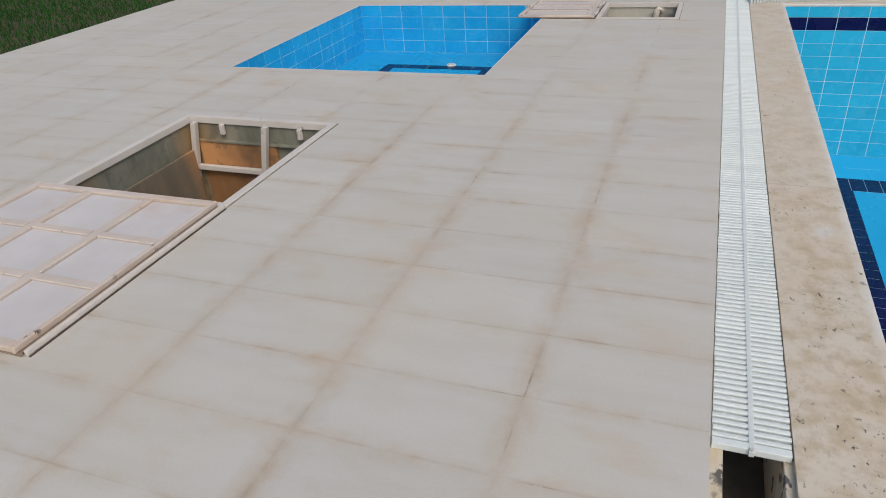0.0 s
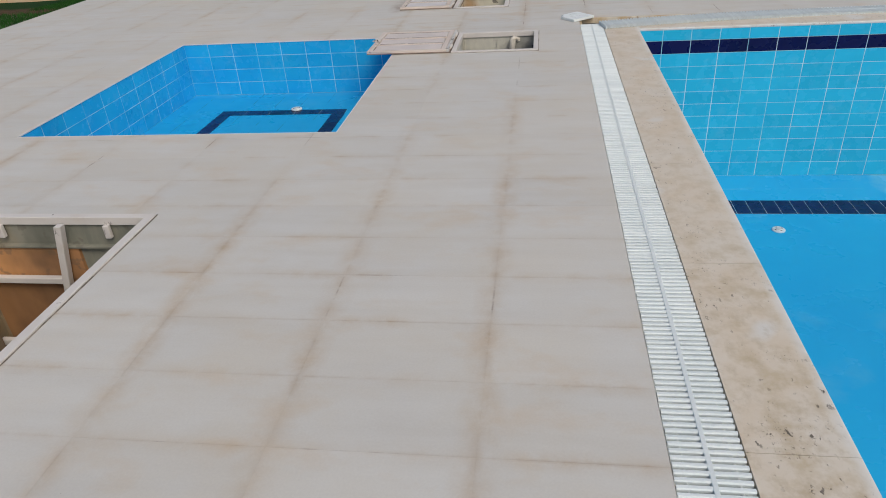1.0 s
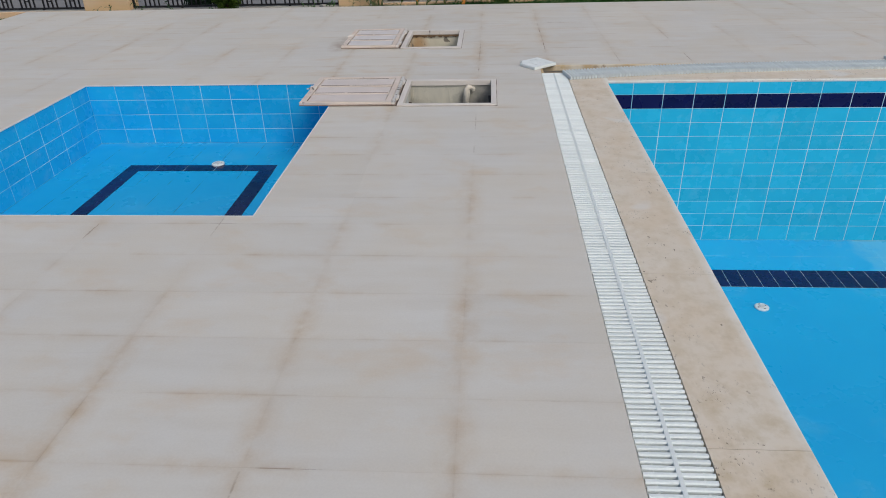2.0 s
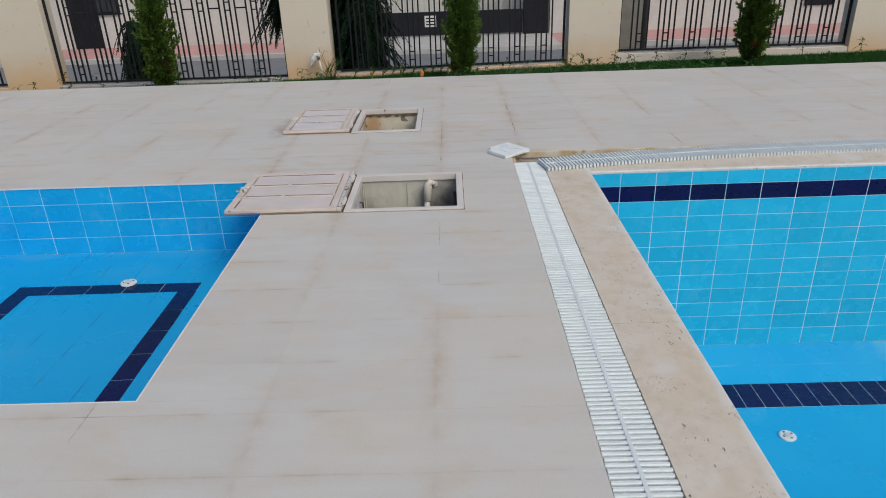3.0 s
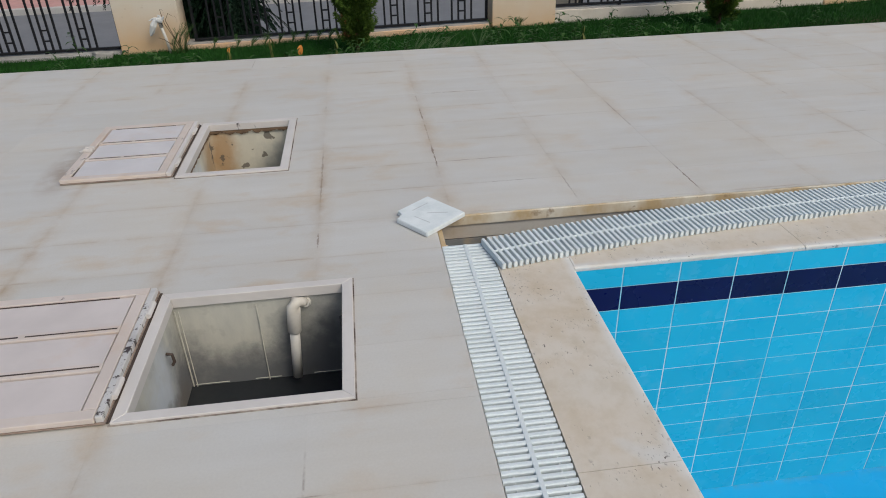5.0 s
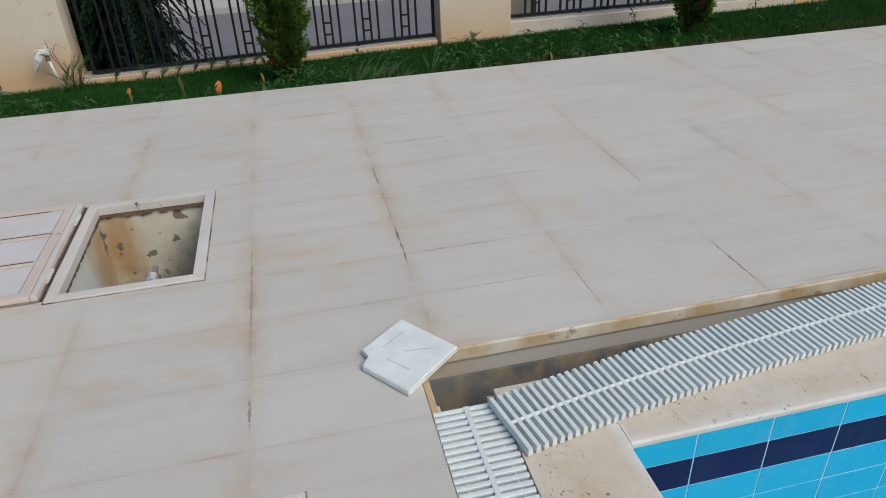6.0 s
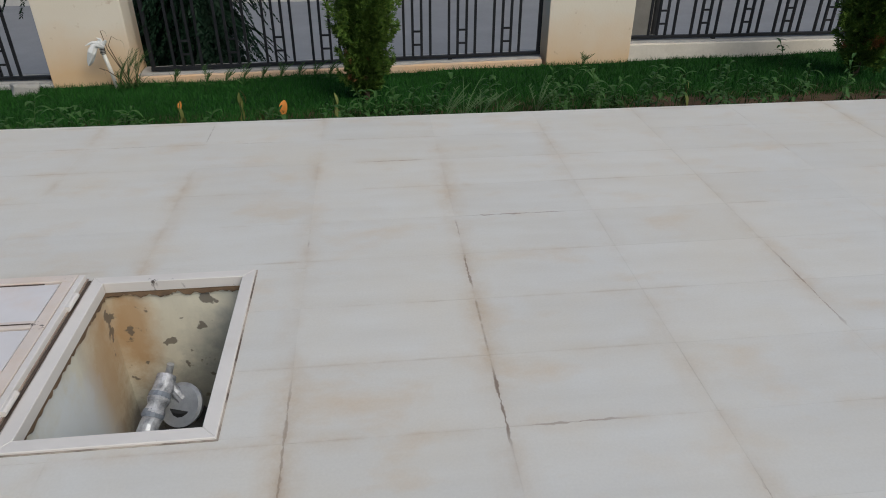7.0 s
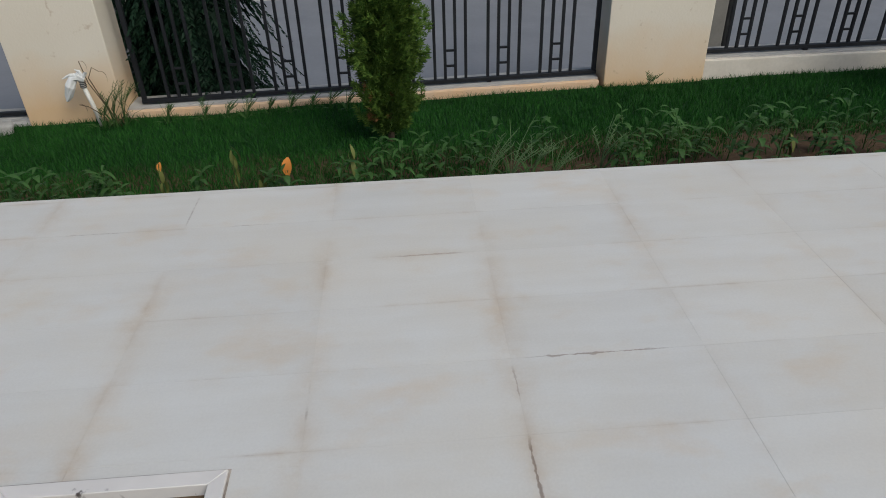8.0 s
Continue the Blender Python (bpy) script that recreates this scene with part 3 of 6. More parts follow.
floor = tagged(part("floor", bed, GROUT), "cream limestone paving with rust-stained joints", "floor", kind="structure")


# ---- pools ----
POOL_FLOOR = pool_floor("blue_pool_floor", 0.25, POOL_L, POOL_B, True)
KIDS_FLOOR = pool_floor("blue_paddling_floor", 0.2533, KIDS[0], KIDS[3])
TP, TH = 0.2522, 0.1205            # tile pitch on the big pool's walls


def wall_backing(parent, lo, hi, mat):
    return part("wall", box(lo, hi), mat, parent)


basin = bmesh.new()
for k, xx in enumerate((POOL_L - 0.15, POOL_R + 0.15)):
    for yy, zz in ((POOL_F, POOL_Z - 0.2), (POOL_B + 0.15, POOL_Z - 0.2), (POOL_B + 0.15, FOOT_Z), (POOL_B, FOOT_Z), (FOOT_Y, POOL_Z), (POOL_F, POOL_Z)):
        basin.verts.new((xx, yy, zz))
basin.verts.ensure_lookup_table()
basin.faces.new([basin.verts[i] for i in range(6)])
basin.faces.new([basin.verts[i] for i in range(11, 5, -1)])
for i in range(6):
    basin.faces.new([basin.verts[j] for j in (i, (i + 1) % 6, 6 + (i + 1) % 6, 6 + i)])
pool = tagged(part("swimming_pool", basin, POOL_FLOOR),
              "drained swimming pool lined with sky-blue tiles and a navy band", "pool", kind="structure")
wall_backing(pool, (POOL_L - 0.15, POOL_B, POOL_Z - 0.1), (POOL_R + 0.15, POOL_B + 0.15, -0.0215), GROUT_WHITE)
wall_backing(pool, (POOL_L - 0.15, POOL_F, POOL_Z - 0.1), (POOL_L, POOL_B, -0.0215), GROUT_WHITE)
wall_backing(pool, (POOL_R, POOL_F, POOL_Z - 0.1), (POOL_R + 0.15, POOL_B, -0.0215), GROUT_WHITE)
wall_backing(pool, (POOL_L - 0.15, POOL_F - 0.15, POOL_Z - 0.1), (POOL_R + 0.15, POOL_F, -0.0215), GROUT_WHITE)

paddling = tagged(part("paddling_pool", box((KIDS[0] - 0.15, KIDS[1] - 0.15, KIDS_Z - 0.15), (KIDS[2] + 0.15, KIDS[3] + 0.15, KIDS_Z)), KIDS_FLOOR),
                  "drained square paddling pool lined with blue tiles", "pool", kind="structure")
wall_backing(paddling, (KIDS[0] - 0.15, KIDS[3], KIDS_Z - 0.1), (KIDS[2] + 0.15, KIDS[3] + 0.15, -0.0315), GROUT_KIDS)
wall_backing(paddling, (KIDS[0] - 0.15, KIDS[1] - 0.15, KIDS_Z - 0.1), (KIDS[2] + 0.15, KIDS[1], -0.0315), GROUT_KIDS)
wall_backing(paddling, (KIDS[0] - 0.15, KIDS[1], KIDS_Z - 0.1), (KIDS[0], KIDS[3], -0.0315), GROUT_KIDS)
wall_backing(paddling, (KIDS[2], KIDS[1], KIDS_Z - 0.1), (KIDS[2] + 0.15, KIDS[3], -0.0315), GROUT_KIDS)

RIM = plain("white_rim_trim", (0.74, 0.74, 0.72), (0.66, 0.66, 0.64), 8, 0.5)
for lo, hi in (((KIDS[2] - 0.007, KIDS[1]), (KIDS[2] - 0.0002, KIDS[3])), ((KIDS[0] + 0.0002, KIDS[1]), (KIDS[0] + 0.007, KIDS[3])),
               ((KIDS[0] + 0.0072, KIDS[1] + 0.0002), (KIDS[2] - 0.0072, KIDS[1] + 0.007)), ((KIDS[0] + 0.0072, KIDS[3] - 0.007), (KIDS[2] - 0.0072, KIDS[3] - 0.0002))):
    part("rim_trim", box((*lo, -0.007), (*hi, 0.0008)), RIM, paddling, "white rim trim")

# coping round the big pool, its inner edge rounded, in stones of about a metre
def coping_block(lo, hi, side):
    bm = box(lo, hi)
    for e in list(bm.edges):
        a, b = e.verts
        top = a.co.z > hi[2] - 1e-4 and b.co.z > hi[2] - 1e-4
        if side == "x" and top and a.co.x > hi[0] - 1e-4 and b.co.x > hi[0] - 1e-4 or \
           side == "y" and top and a.co.y < lo[1] + 1e-4 and b.co.y < lo[1] + 1e-4:
            bmesh.ops.bevel(bm, geom=[e], offset=0.011, segments=4, affect="EDGES", profile=0.5)
            break
    return bm


coping = thing("coping", "pitted beige travertine coping along the pool edge", "coping", kind="structure")
y = POOL_F + 0.005
while y < POOL_B + 0.02:
    top = min(y + 1.02, GUT_N)
    top = GUT_N if GUT_N - top < 0.4 else top
    hi_x = POOL_L + 0.003
    if top < POOL_B:
        part("stone", coping_block((GUT_R, y, -0.02), (hi_x, top - 0.002, 0.0), "x"), COPING, coping)
    else:
        part("stone", coping_block((GUT_R, y, -0.02), (hi_x, POOL_B - 0.003, 0.0), "x"), COPING, coping)
        part("stone", box((GUT_R, POOL_B - 0.003, -0.02), (hi_x, GUT_N, 0.0)), COPING, coping)
    y = top
x = POOL_L + 0.003
while x < POOL_R:
    part("stone", coping_block((x + 0.002, POOL_B - 0.003, -0.02), (min(x + 1.02, POOL_R + 0.3), GUT_N, 0.0), "y"), COPING, coping)
    x += 1.02

y = POOL_F - 0.3
while y < POOL_B - 0.1:
    part("stone", box((POOL_R - 0.003, y, -0.02), (POOL_R + 0.3, min(y + 1.02, POOL_B - 0.005) - 0.002, 0.0)), COPING, coping)
    y += 1.02
x = GUT_R
while x < POOL_R - 0.05:
    part("stone", box((x, POOL_F - 0.3, -0.02), (min(x + 1.02, POOL_R - 0.005) - 0.002, POOL_F + 0.003, 0.0)), COPING, coping)
    x += 1.02

# overflow channel: trough, ledges that carry the grating
gutter = thing("gutter", "concrete overflow channel with rust-stained sides", "gutter", kind="structure")
part("trough", box((GUT_L - 0.1, POOL_F, -0.42), (GUT_R + 0.1, GUT_F + 0.1, -0.30)), MUD, gutter)
part("side", box((GUT_L - 0.1, POOL_F, -0.42), (GUT_L + 0.033, GUT_F, -0.1385)), GUTTER, gutter)
part("ledge", box((GUT_L - 0.1, POOL_F, -0.14), (GUT_L + 0.036, GUT_N, -0.024), 0.003), LEDGE, gutter)
part("ledge", box((GUT_R - 0.024, POOL_F, -0.30), (GUT_R + 0.05, GUT_N - 0.002, -0.0225), 0.003), LEDGE, gutter)
part("trough", box((GUT_R + 0.1, GUT_N - 0.1, -0.42), (POOL_R + 0.3, GUT_F + 0.1, -0.305)), MUD, gutter)
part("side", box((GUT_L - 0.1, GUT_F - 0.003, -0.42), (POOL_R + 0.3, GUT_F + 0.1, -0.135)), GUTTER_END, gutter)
part("side", box((GUT_R + 0.0505, GUT_N - 0.1, -0.42), (POOL_R + 0.3, GUT_N, -0.0225)), GUTTER, gutter)
part("lip", box((GUT_L - 0.004, GUT_F - 0.012, -0.055), (POOL_R + 0.3, GUT_F + 0.004, -0.004), 0.003), LIP, gutter)

# ---- lids, frames and pits of the hatches ----
def seal_mat():
    m = Mat("dirty_joint_seal", 0.85)
    c = m.mix(m.span(m.noise(6, 4, 0.6), 0.42, 0.58), (0.10, 0.075, 0.06), (0.40, 0.35, 0.30))
    return m.done(c)


SEAL = seal_mat()
def hatch_frame(rect, width, label, height=0.010, sides=(True, True, True, True)):
    """A steel angle frame let into the paving: four mitred bars."""
    x0, y0, x1, y1 = rect
    ob = thing("floor_hatch", label, "floor hatch", ((x0 + x1) / 2, (y0 + y1) / 2, 0))
    hx, hy = (x1 - x0) / 2, (y1 - y0) / 2

    def bar(a, b, c, d):
        bm = bmesh.new()
        lo = [bm.verts.new((p[0], p[1], -0.034)) for p in (a, b, c, d)]
        hi = [bm.verts.new((p[0], p[1], height)) for p in (a, b, c, d)]
        bm.faces.new(lo[::-1])
        bm.faces.new(hi)
        for i in range(4):
            bm.faces.new((lo[i], lo[(i + 1) % 4], hi[(i + 1) % 4], hi[i]))
        bmesh.ops.bevel(bm, geom=list(bm.edges), offset=0.002, segments=1, affect="EDGES")
        return bm

    o = [(-hx, -hy), (hx, -hy), (hx, hy), (-hx, hy)]
    n = [(-hx + width, -hy + width), (hx - width, -hy + width), (hx - width, hy - width), (-hx + width, hy - width)]
    for i in range(4):
        k = (i + 1) % 4
        part("frame_bar", bar(o[i], o[k], n[k], n[i]), FRAME_PAINT, ob)
    for lo, hi in (((-hx - 0.006, -hy - 0.006), (-hx - 0.0002, hy + 0.006)), ((hx + 0.0002, -hy - 0.006), (hx + 0.006, hy + 0.006)),
                   ((-hx, -hy - 0.006), (hx, -hy - 0.0002)), ((-hx, hy + 0.0002), (hx, hy + 0.006))):
        part("edge_line", box((*lo, 0.0006), (*hi, 0.0022)), SEAL, ob)
    return ob


def pit(rect, depth, material, label, inset=0.03, bottom=None):
    x0, y0, x1, y1 = (rect[0] + inset, rect[1] + inset, rect[2] - inset, rect[3] - inset)
    ob = thing("pit", label, "pit", ((x0 + x1) / 2, (y0 + y1) / 2, -depth), kind="structure")
    hx, hy, t = (x1 - x0) / 2, (y1 - y0) / 2, 0.08
    part("wall", box((-hx - t, hy, -0.05), (hx + t, hy + t, depth - 0.0345)), material, ob)
    part("wall", box((-hx - t, -hy - t, -0.05), (hx + t, -hy, depth - 0.0345)), material, ob)
    part("wall", box((-hx - t, -hy, -0.05), (-hx, hy, depth - 0.0345)), material, ob)
    part("wall", box((hx, -hy, -0.05), (hx + t, hy, depth - 0.0345)), material, ob)
    part("pit_floor", box((-hx, -hy, -0.05), (hx, hy, 0.0)), bottom or material, ob)
    return ob


# rust brown, kept dark to paint the shadow line under each lid's edge
RUST_SHADOW_EDGE = plain("rust_and_shadow_sheet_edge", (0.20, 0.14, 0.11), (0.34, 0.27, 0.22), 12, 0.8)
# on the lids, strips of this colour stand for the shade inside narrow gaps
HINGE_DARK = plain("rust_and_gap_shade", (0.05, 0.035, 0.03), (0.08, 0.055, 0.04), 20, 0.8)


def small_lid(size, at, hatch, label, ribs, latch, strip, sheet_mat):
    """A hatch lid lying on its face: rim, cross ribs with dark strips for shaded slits, sunk sheets, hinge strip and
    latch.
    The hinge runs along its +x side."""
    w, d = size
    rim, h = 0.045, 0.028
    ob = part("lid", box((-w / 2, -d / 2, 0.0), (w / 2, d / 2, 0.006), 0.001), RUST_SHADOW_EDGE, hatch, label)
    ob.matrix_basis = pose(at[0] - hatch.location.x, at[1] - hatch.location.y, at[2])
    for lo, hi in (((-w / 2, -d / 2 + 0.001, 0.007), (w / 2 - 0.03, -d / 2 + rim, h)),
                   ((-w / 2, d / 2 - rim, 0.007), (w / 2 - 0.03, d / 2 - 0.001, h)),
                   ((-w / 2 + 0.001, -d / 2 + rim + 0.001, 0.007), (-w / 2 + rim, d / 2 - rim - 0.001, h)),
                   ((w / 2 - rim - 0.03, -d / 2 + rim + 0.001, 0.007), (w / 2 - 0.031, d / 2 - rim - 0.001, h))):
        part("rim_bar", box(lo, hi, 0.003), LID_PAINT, ob)
    ys = [-d / 2 + rim + (d - 2 * rim) * k / (ribs + 1) for k in range(ribs + 2)]
    x0, x1 = -w / 2 + rim + 0.002, w / 2 - rim - 0.032
    for a, b in zip(ys, ys[1:]):
        lo = a + (0.022 if a > ys[0] else 0.006)
        hi = b - (0.028 if b < ys[-1] else 0.006)
        part("sheet", box((x0 + 0.006, lo, 0.0075), (x1 - 0.006, hi, 0.021), 0.002), sheet_mat, ob)
    for c in ys[1:-1]:
        part("rib", box((x0, c - 0.022, 0.0075), (x1, c + 0.018, h - 0.002), 0.003), LID_PAINT, ob)
        part("slit", box((x0 + 0.02, c - 0.006, h - 0.0019), (x0 + (x1 - x0) * 0.42, c + 0.002, h - 0.0012)), HINGE_DARK, ob)
        part("slit", box((x0 + (x1 - x0) * 0.46, c - 0.005, h - 0.0019), (x1 - 0.01, c + 0.002, h - 0.0012)), HINGE_DARK, ob)
    part("slit", box((x0 + 0.03, d / 2 - rim - 0.009, 0.0212), (x1 - 0.06, d / 2 - rim - 0.0012, 0.0222)), HINGE_DARK, ob)
    part("slit", box((x0 + 0.0005, -d / 2 + rim + 0.02, 0.0212), (x0 + 0.0055, -d / 2 + rim + 0.14, 0.0222)), HINGE_DARK, ob)
    part("hinge_strip", box((w / 2 - 0.028, -d / 2 + 0.006, 0.004), (w / 2 - 0.004, d / 2 - 0.006, 0.028), 0.003), strip, ob)
    part("slit", box((w / 2 + 0.0008, -d / 2 + 0.006, -0.0035), (w / 2 + 0.0105, d / 2 - 0.006, 0.0)), HINGE_DARK, ob)
    for c in (-d * 0.30, d * 0.30):
        part("hinge", tube([(w / 2 + 0.002, c - 0.045, 0.018), (w / 2 + 0.002, c + 0.045, 0.018)], 0.011, 10), FRAME_PAINT, ob)
    if latch:
        for c in (-0.022, 0.016):
            part("latch_lug", box((-w / 2 + 0.004, c - 0.006, h + 0.0005), (-w / 2 + 0.055, c + 0.006, h + 0.022), 0.003), FRAME_PAINT, ob)
        part("latch_bolt", tube([(-w / 2 - 0.012, -0.04, h + 0.011), (-w / 2 + 0.03, 0.03, h + 0.011)], 0.006, 8), HINGE, ob)
    return ob


hatch_big = hatch_frame(HATCH_BIG, 0.045, "large open floor hatch in white and pinkish painted steel")
hatch_mid = hatch_frame(HATCH_MID, 0.042, "open square floor hatch, lid folded over the paddling pool's corner")
hatch_far = hatch_frame(HATCH_FAR, 0.046, "open floor hatch in rust-stained painted steel above a pump")

# the big pit: mossy walls, an inner steel rack before a rust-brown board
pit(HATCH_BIG, 1.25, PIT_A, "deep square pit with mossy rust-streaked concrete walls")
rack = thing("pipe_rack", "white square-tube rack before a rusty board in the pit", "rack", (-2.5, 3.46, -1.245))
rack.matrix_basis = pose(-2.72, 3.47, -1.22, 0, 0, 0)
part("board", box((-0.29, 0.035, 0.862), (0.34, 0.058, 1.05), 0.002), RUST_BOARD, rack, "rust-orange board")
# same board below the rail, with the shade put into its colour
part("board", box((-0.29, 0.035, 0.0), (0.34, 0.058, 0.860), 0.002), RUST_BOARD_SHADED, rack, "lower part of the rusty board, darkened by painted shade")
part("board_cap", box((-0.294, 0.026, 1.051), (0.744, 0.058, 1.066), 0.003), PIT_A, rack)
LEAN = Matrix(((1, 0, 0.21, 0), (0, 1, 0, 0), (0, 0, 1, 0), (0, 0, 0, 1)))
LEAN.translation = (0.22, 0, 1.225)
for px in (-0.475, 0.095):
    part("post", box((px - 0.02, -0.02, -1.22), (px + 0.02, 0.02, -0.02), 0.004, LEAN), FRAME_PAINT, rack)
for pz in (-0.37, -0.80):
    part("rail", box((-0.454, -0.018, pz), (0.074, 0.018, pz + 0.035), 0.004, LEAN), FRAME_PAINT, rack)
side_board = thing("side_board", "brown stained board along the pit's side", "board", (-3.02, 2.945, -1.245))
part("board", box((-0.025, -0.55, 0.0), (0.0, 0.50, 1.03), 0.003), PIT_BROWN, side_board)
for px in (-2.78, -2.17):
    lug = thing("hinge_lug", "small white steel lug under the pit frame", "lug", (px, 3.50, -0.10))
    part("tab", box((-0.016, -0.012, -0.002), (0.016, 0.012, 0.07), 0.003), FRAME_PAINT, lug)

LW, LD, LH = 1.225, 1.215, 0.033
lid = part("lid", box((-LW / 2, -LD / 2, 0), (LW / 2, LD / 2, 0.005)), RUST_SHADOW_EDGE, hatch_big, "pinkish lid face down, pale sheets in a grid")
lid.matrix_basis = pose(-2.545 - hatch_big.location.x, 1.735 - hatch_big.location.y, 0.004)
for s in (-1, 1):
    part("rim_bar", box((s * LW / 2 - 0.022 - 0.022, -LD / 2, 0.006), (s * LW / 2 + 0.022 - 0.022 * (s + 1), LD / 2, LH), 0.004)
         if s > 0 else box((-LW / 2, -LD / 2, 0.006), (-LW / 2 + 0.044, LD / 2, LH), 0.004), LID_PAINT, lid)
    part("rim_bar", box((-LW / 2 + 0.046, s * (LD / 2 - 0.024) - 0.022, 0.006), (LW / 2 - 0.046, s * (LD / 2 - 0.024) + 0.022, LH), 0.004), LID_PAINT, lid)
    part("edge_strip", box((LW / 2 + 0.003 + 0.006, -LD / 2 + 0.01, 0.0), (LW / 2 + 0.026, LD / 2 - 0.01, 0.022), 0.003), FRAME_PAINT, lid) if s > 0 else None
# two dark strips laid in as the shaded gaps beside the edge strip
part("slit", box((LW / 2 + 0.001, -LD / 2 + 0.01, 0.0055), (LW / 2 + 0.0085, LD / 2 - 0.01, 0.0125)), HINGE_DARK, lid)
part("edge_line", box((LW / 2 + 0.0262, -LD / 2 + 0.01, -0.0034), (LW / 2 + 0.034, LD / 2 - 0.01, -0.0018)), HINGE_DARK, lid)
for k in (1, 2):
    gx = -LW / 2 + LW * k / 3
    part("rib", box((gx - 0.024, -LD / 2 + 0.048, 0.006), (gx + 0.024, LD / 2 - 0.048, LH - 0.004), 0.004), LID_PAINT, lid)
    for a, b in ((-0.50, -0.14), (-0.06, 0.22), (0.26, 0.50)):
        part("slit", box((gx - 0.0305, a * LD * 0.9, 0.0185), (gx - 0.0248, b * LD * 0.9, 0.0205)), HINGE_DARK, lid)
gy = [-LD / 2 + 0.046 + (LD - 0.092) * k / 3 for k in range(4)]
gx = [-LW / 2 + 0.046, -LW / 6 - 0.026, -LW / 6 + 0.026, LW / 6 - 0.026, LW / 6 + 0.026, LW / 2 - 0.046]
for i in range(3):
    a, b = gx[2 * i], gx[2 * i + 1]
    for k in range(3):
        part("sheet", box((a + 0.004, gy[k] + 0.006, 0.0055), (b - 0.004, gy[k + 1] - 0.006, 0.018), 0.002), LID_PANEL, lid)
    for k in (1, 2):
        part("slit", box((a + 0.02, gy[k] + 0.0225, 0.0185), (b - 0.05, gy[k] + 0.028, 0.0195)), HINGE_DARK, lid)
        part("cross_rib", box((a + 0.001, gy[k] - 0.022, 0.019), (b - 0.001, gy[k] + 0.022, LH - 0.002), 0.004), LID_PAINT, lid)

pit(HATCH_MID, 0.50, PIT_B, "open square pit with dirty grey plaster, painted shade and water standing in it")
WATER = plain("dark_standing_water", (0.020, 0.023, 0.027), (0.030, 0.032, 0.034), 3, 0.06, 0, 0.02)
tagged(part("water", box((-0.7175, 6.6305, -0.4995), (-0.0265, 7.2915, -0.445)), WATER), "dark water standing in the open pit", "water", kind="structure")
STRIP = plain("pale_mortar", (0.66, 0.63, 0.54), (0.44, 0.43, 0.39), 14, 0.8)
for px, half in ((-0.709, 0.0024), (-0.694, 0.0018), (-0.390, 0.0018)):
    strip = thing("plaster_strip", "pale mortar strip down the pit wall", "mortar strip", (px, 7.289, -0.25))
    part("strip", box((-half, -0.003, -0.196), (half, 0.0029, 0.190), 0.001), STRIP, strip)
for x0, x1 in ((-0.70, -0.56), (-0.45, -0.34), (-0.20, -0.06)):
    tide = thing("tide_line", "thin pale lime line at the water's edge on the pit wall", "lime line", ((x0 + x1) / 2, 7.289, -0.437))
    part("crust", box((-(x1 - x0) / 2, -0.0008, -0.0011), ((x1 - x0) / 2, 0.0028, 0.0011)), STRIP, tide)
pipe = thing("drain_pipe", "white plastic drain pipe with an elbow on the pit wall", "pipe", (-0.246, 7.238, -0.40))
part("pipe_run", tube([(-0.016, 0, 0.0), (-0.008, 0, 0.12), (0.001, 0, 0.25)], 0.0205, 20), PVC, pipe, smooth=True)
part("elbow", tube([(-0.001, 0, 0.228), (0.0, 0, 0.232), (0.006, 0, 0.31), (0.010, 0.002, 0.345), (0.020, 0.010, 0.362), (0.040, 0.028, 0.350), (0.055, 0.052, 0.335)],
                   [0.024, 0.0275, 0.0275, 0.0275, 0.026, 0.020, 0.016], 20), PVC, pipe, smooth=True)
part("collar", tube([(0.052, 0.040, 0.338), (0.058, 0.0525, 0.334)], 0.021, 18), PVC, pipe)
hook = thing("pipe_hook", "dark iron hook on the pit wall", "hook", (-0.703, 7.10, -0.14))
part("hook_rod", tube([(-0.012, 0, 0.02), (0.01, 0, 0.015), (0.012, 0, -0.02), (0.002, 0, -0.035)], 0.006, 8), HINGE_DARK, hook)
cable = thing("hose", "black hose hanging at the pit's side", "hose", (-0.048, 7.16, -0.40))
part("hose_run", tube([(0, 0.05, 0.30), (0.006, 0.02, 0.15), (-0.006, -0.02, -0.05), (0, -0.05, -0.31)], 0.012, 10), RUBBER, cable, smooth=True)

pit_far = pit(HATCH_FAR, 0.95, PIT_C, "open pit with brown-stained cream plaster, light and shade painted in", bottom=MUD)
CRUST = plain("dark_brown_crust", (0.10, 0.065, 0.04), (0.22, 0.14, 0.08), 14, 0.9, 0, 0.8)
for lo, hi in (((-0.272, 0.397, 0.893), (0.272, 0.4095, 0.9152)), ((-0.2735, -0.40, 0.893), (-0.264, 0.396, 0.9152))):
    cr = box(lo, hi, 0.003)
    bmesh.ops.subdivide_edges(cr, edges=[e for e in cr.edges if e.calc_length() > 0.3], cuts=60)
    for v in cr.verts:
        if v.co.z < 0.905:
            v.co.z += 0.018 * noise.noise(v.co * 31) + 0.010 * noise.noise(v.co * 83)
    part("crust", cr, CRUST, pit_far)
pump = thing("pump", "grey pump with a taped pipe standing in the pit", "pump", (-0.64, 9.13, -0.95))
part("base", tube([(0, 0.02, 0.0), (0, 0.02, 0.36), (0, 0.015, 0.44), (0, 0.01, 0.47)], [0.10, 0.095, 0.085, 0.05], 20), RUBBER, pump)
part("flange", tube([(0.0, 0.015, 0.515), (-0.004, 0.0, 0.532), (-0.005, -0.003, 0.535)], [0.082, 0.086, 0.074], 28), STEEL, pump)
part("neck", tube([(0.0, 0.012, 0.46), (0.0, 0.012, 0.52)], 0.05, 16), RUBBER, pump)
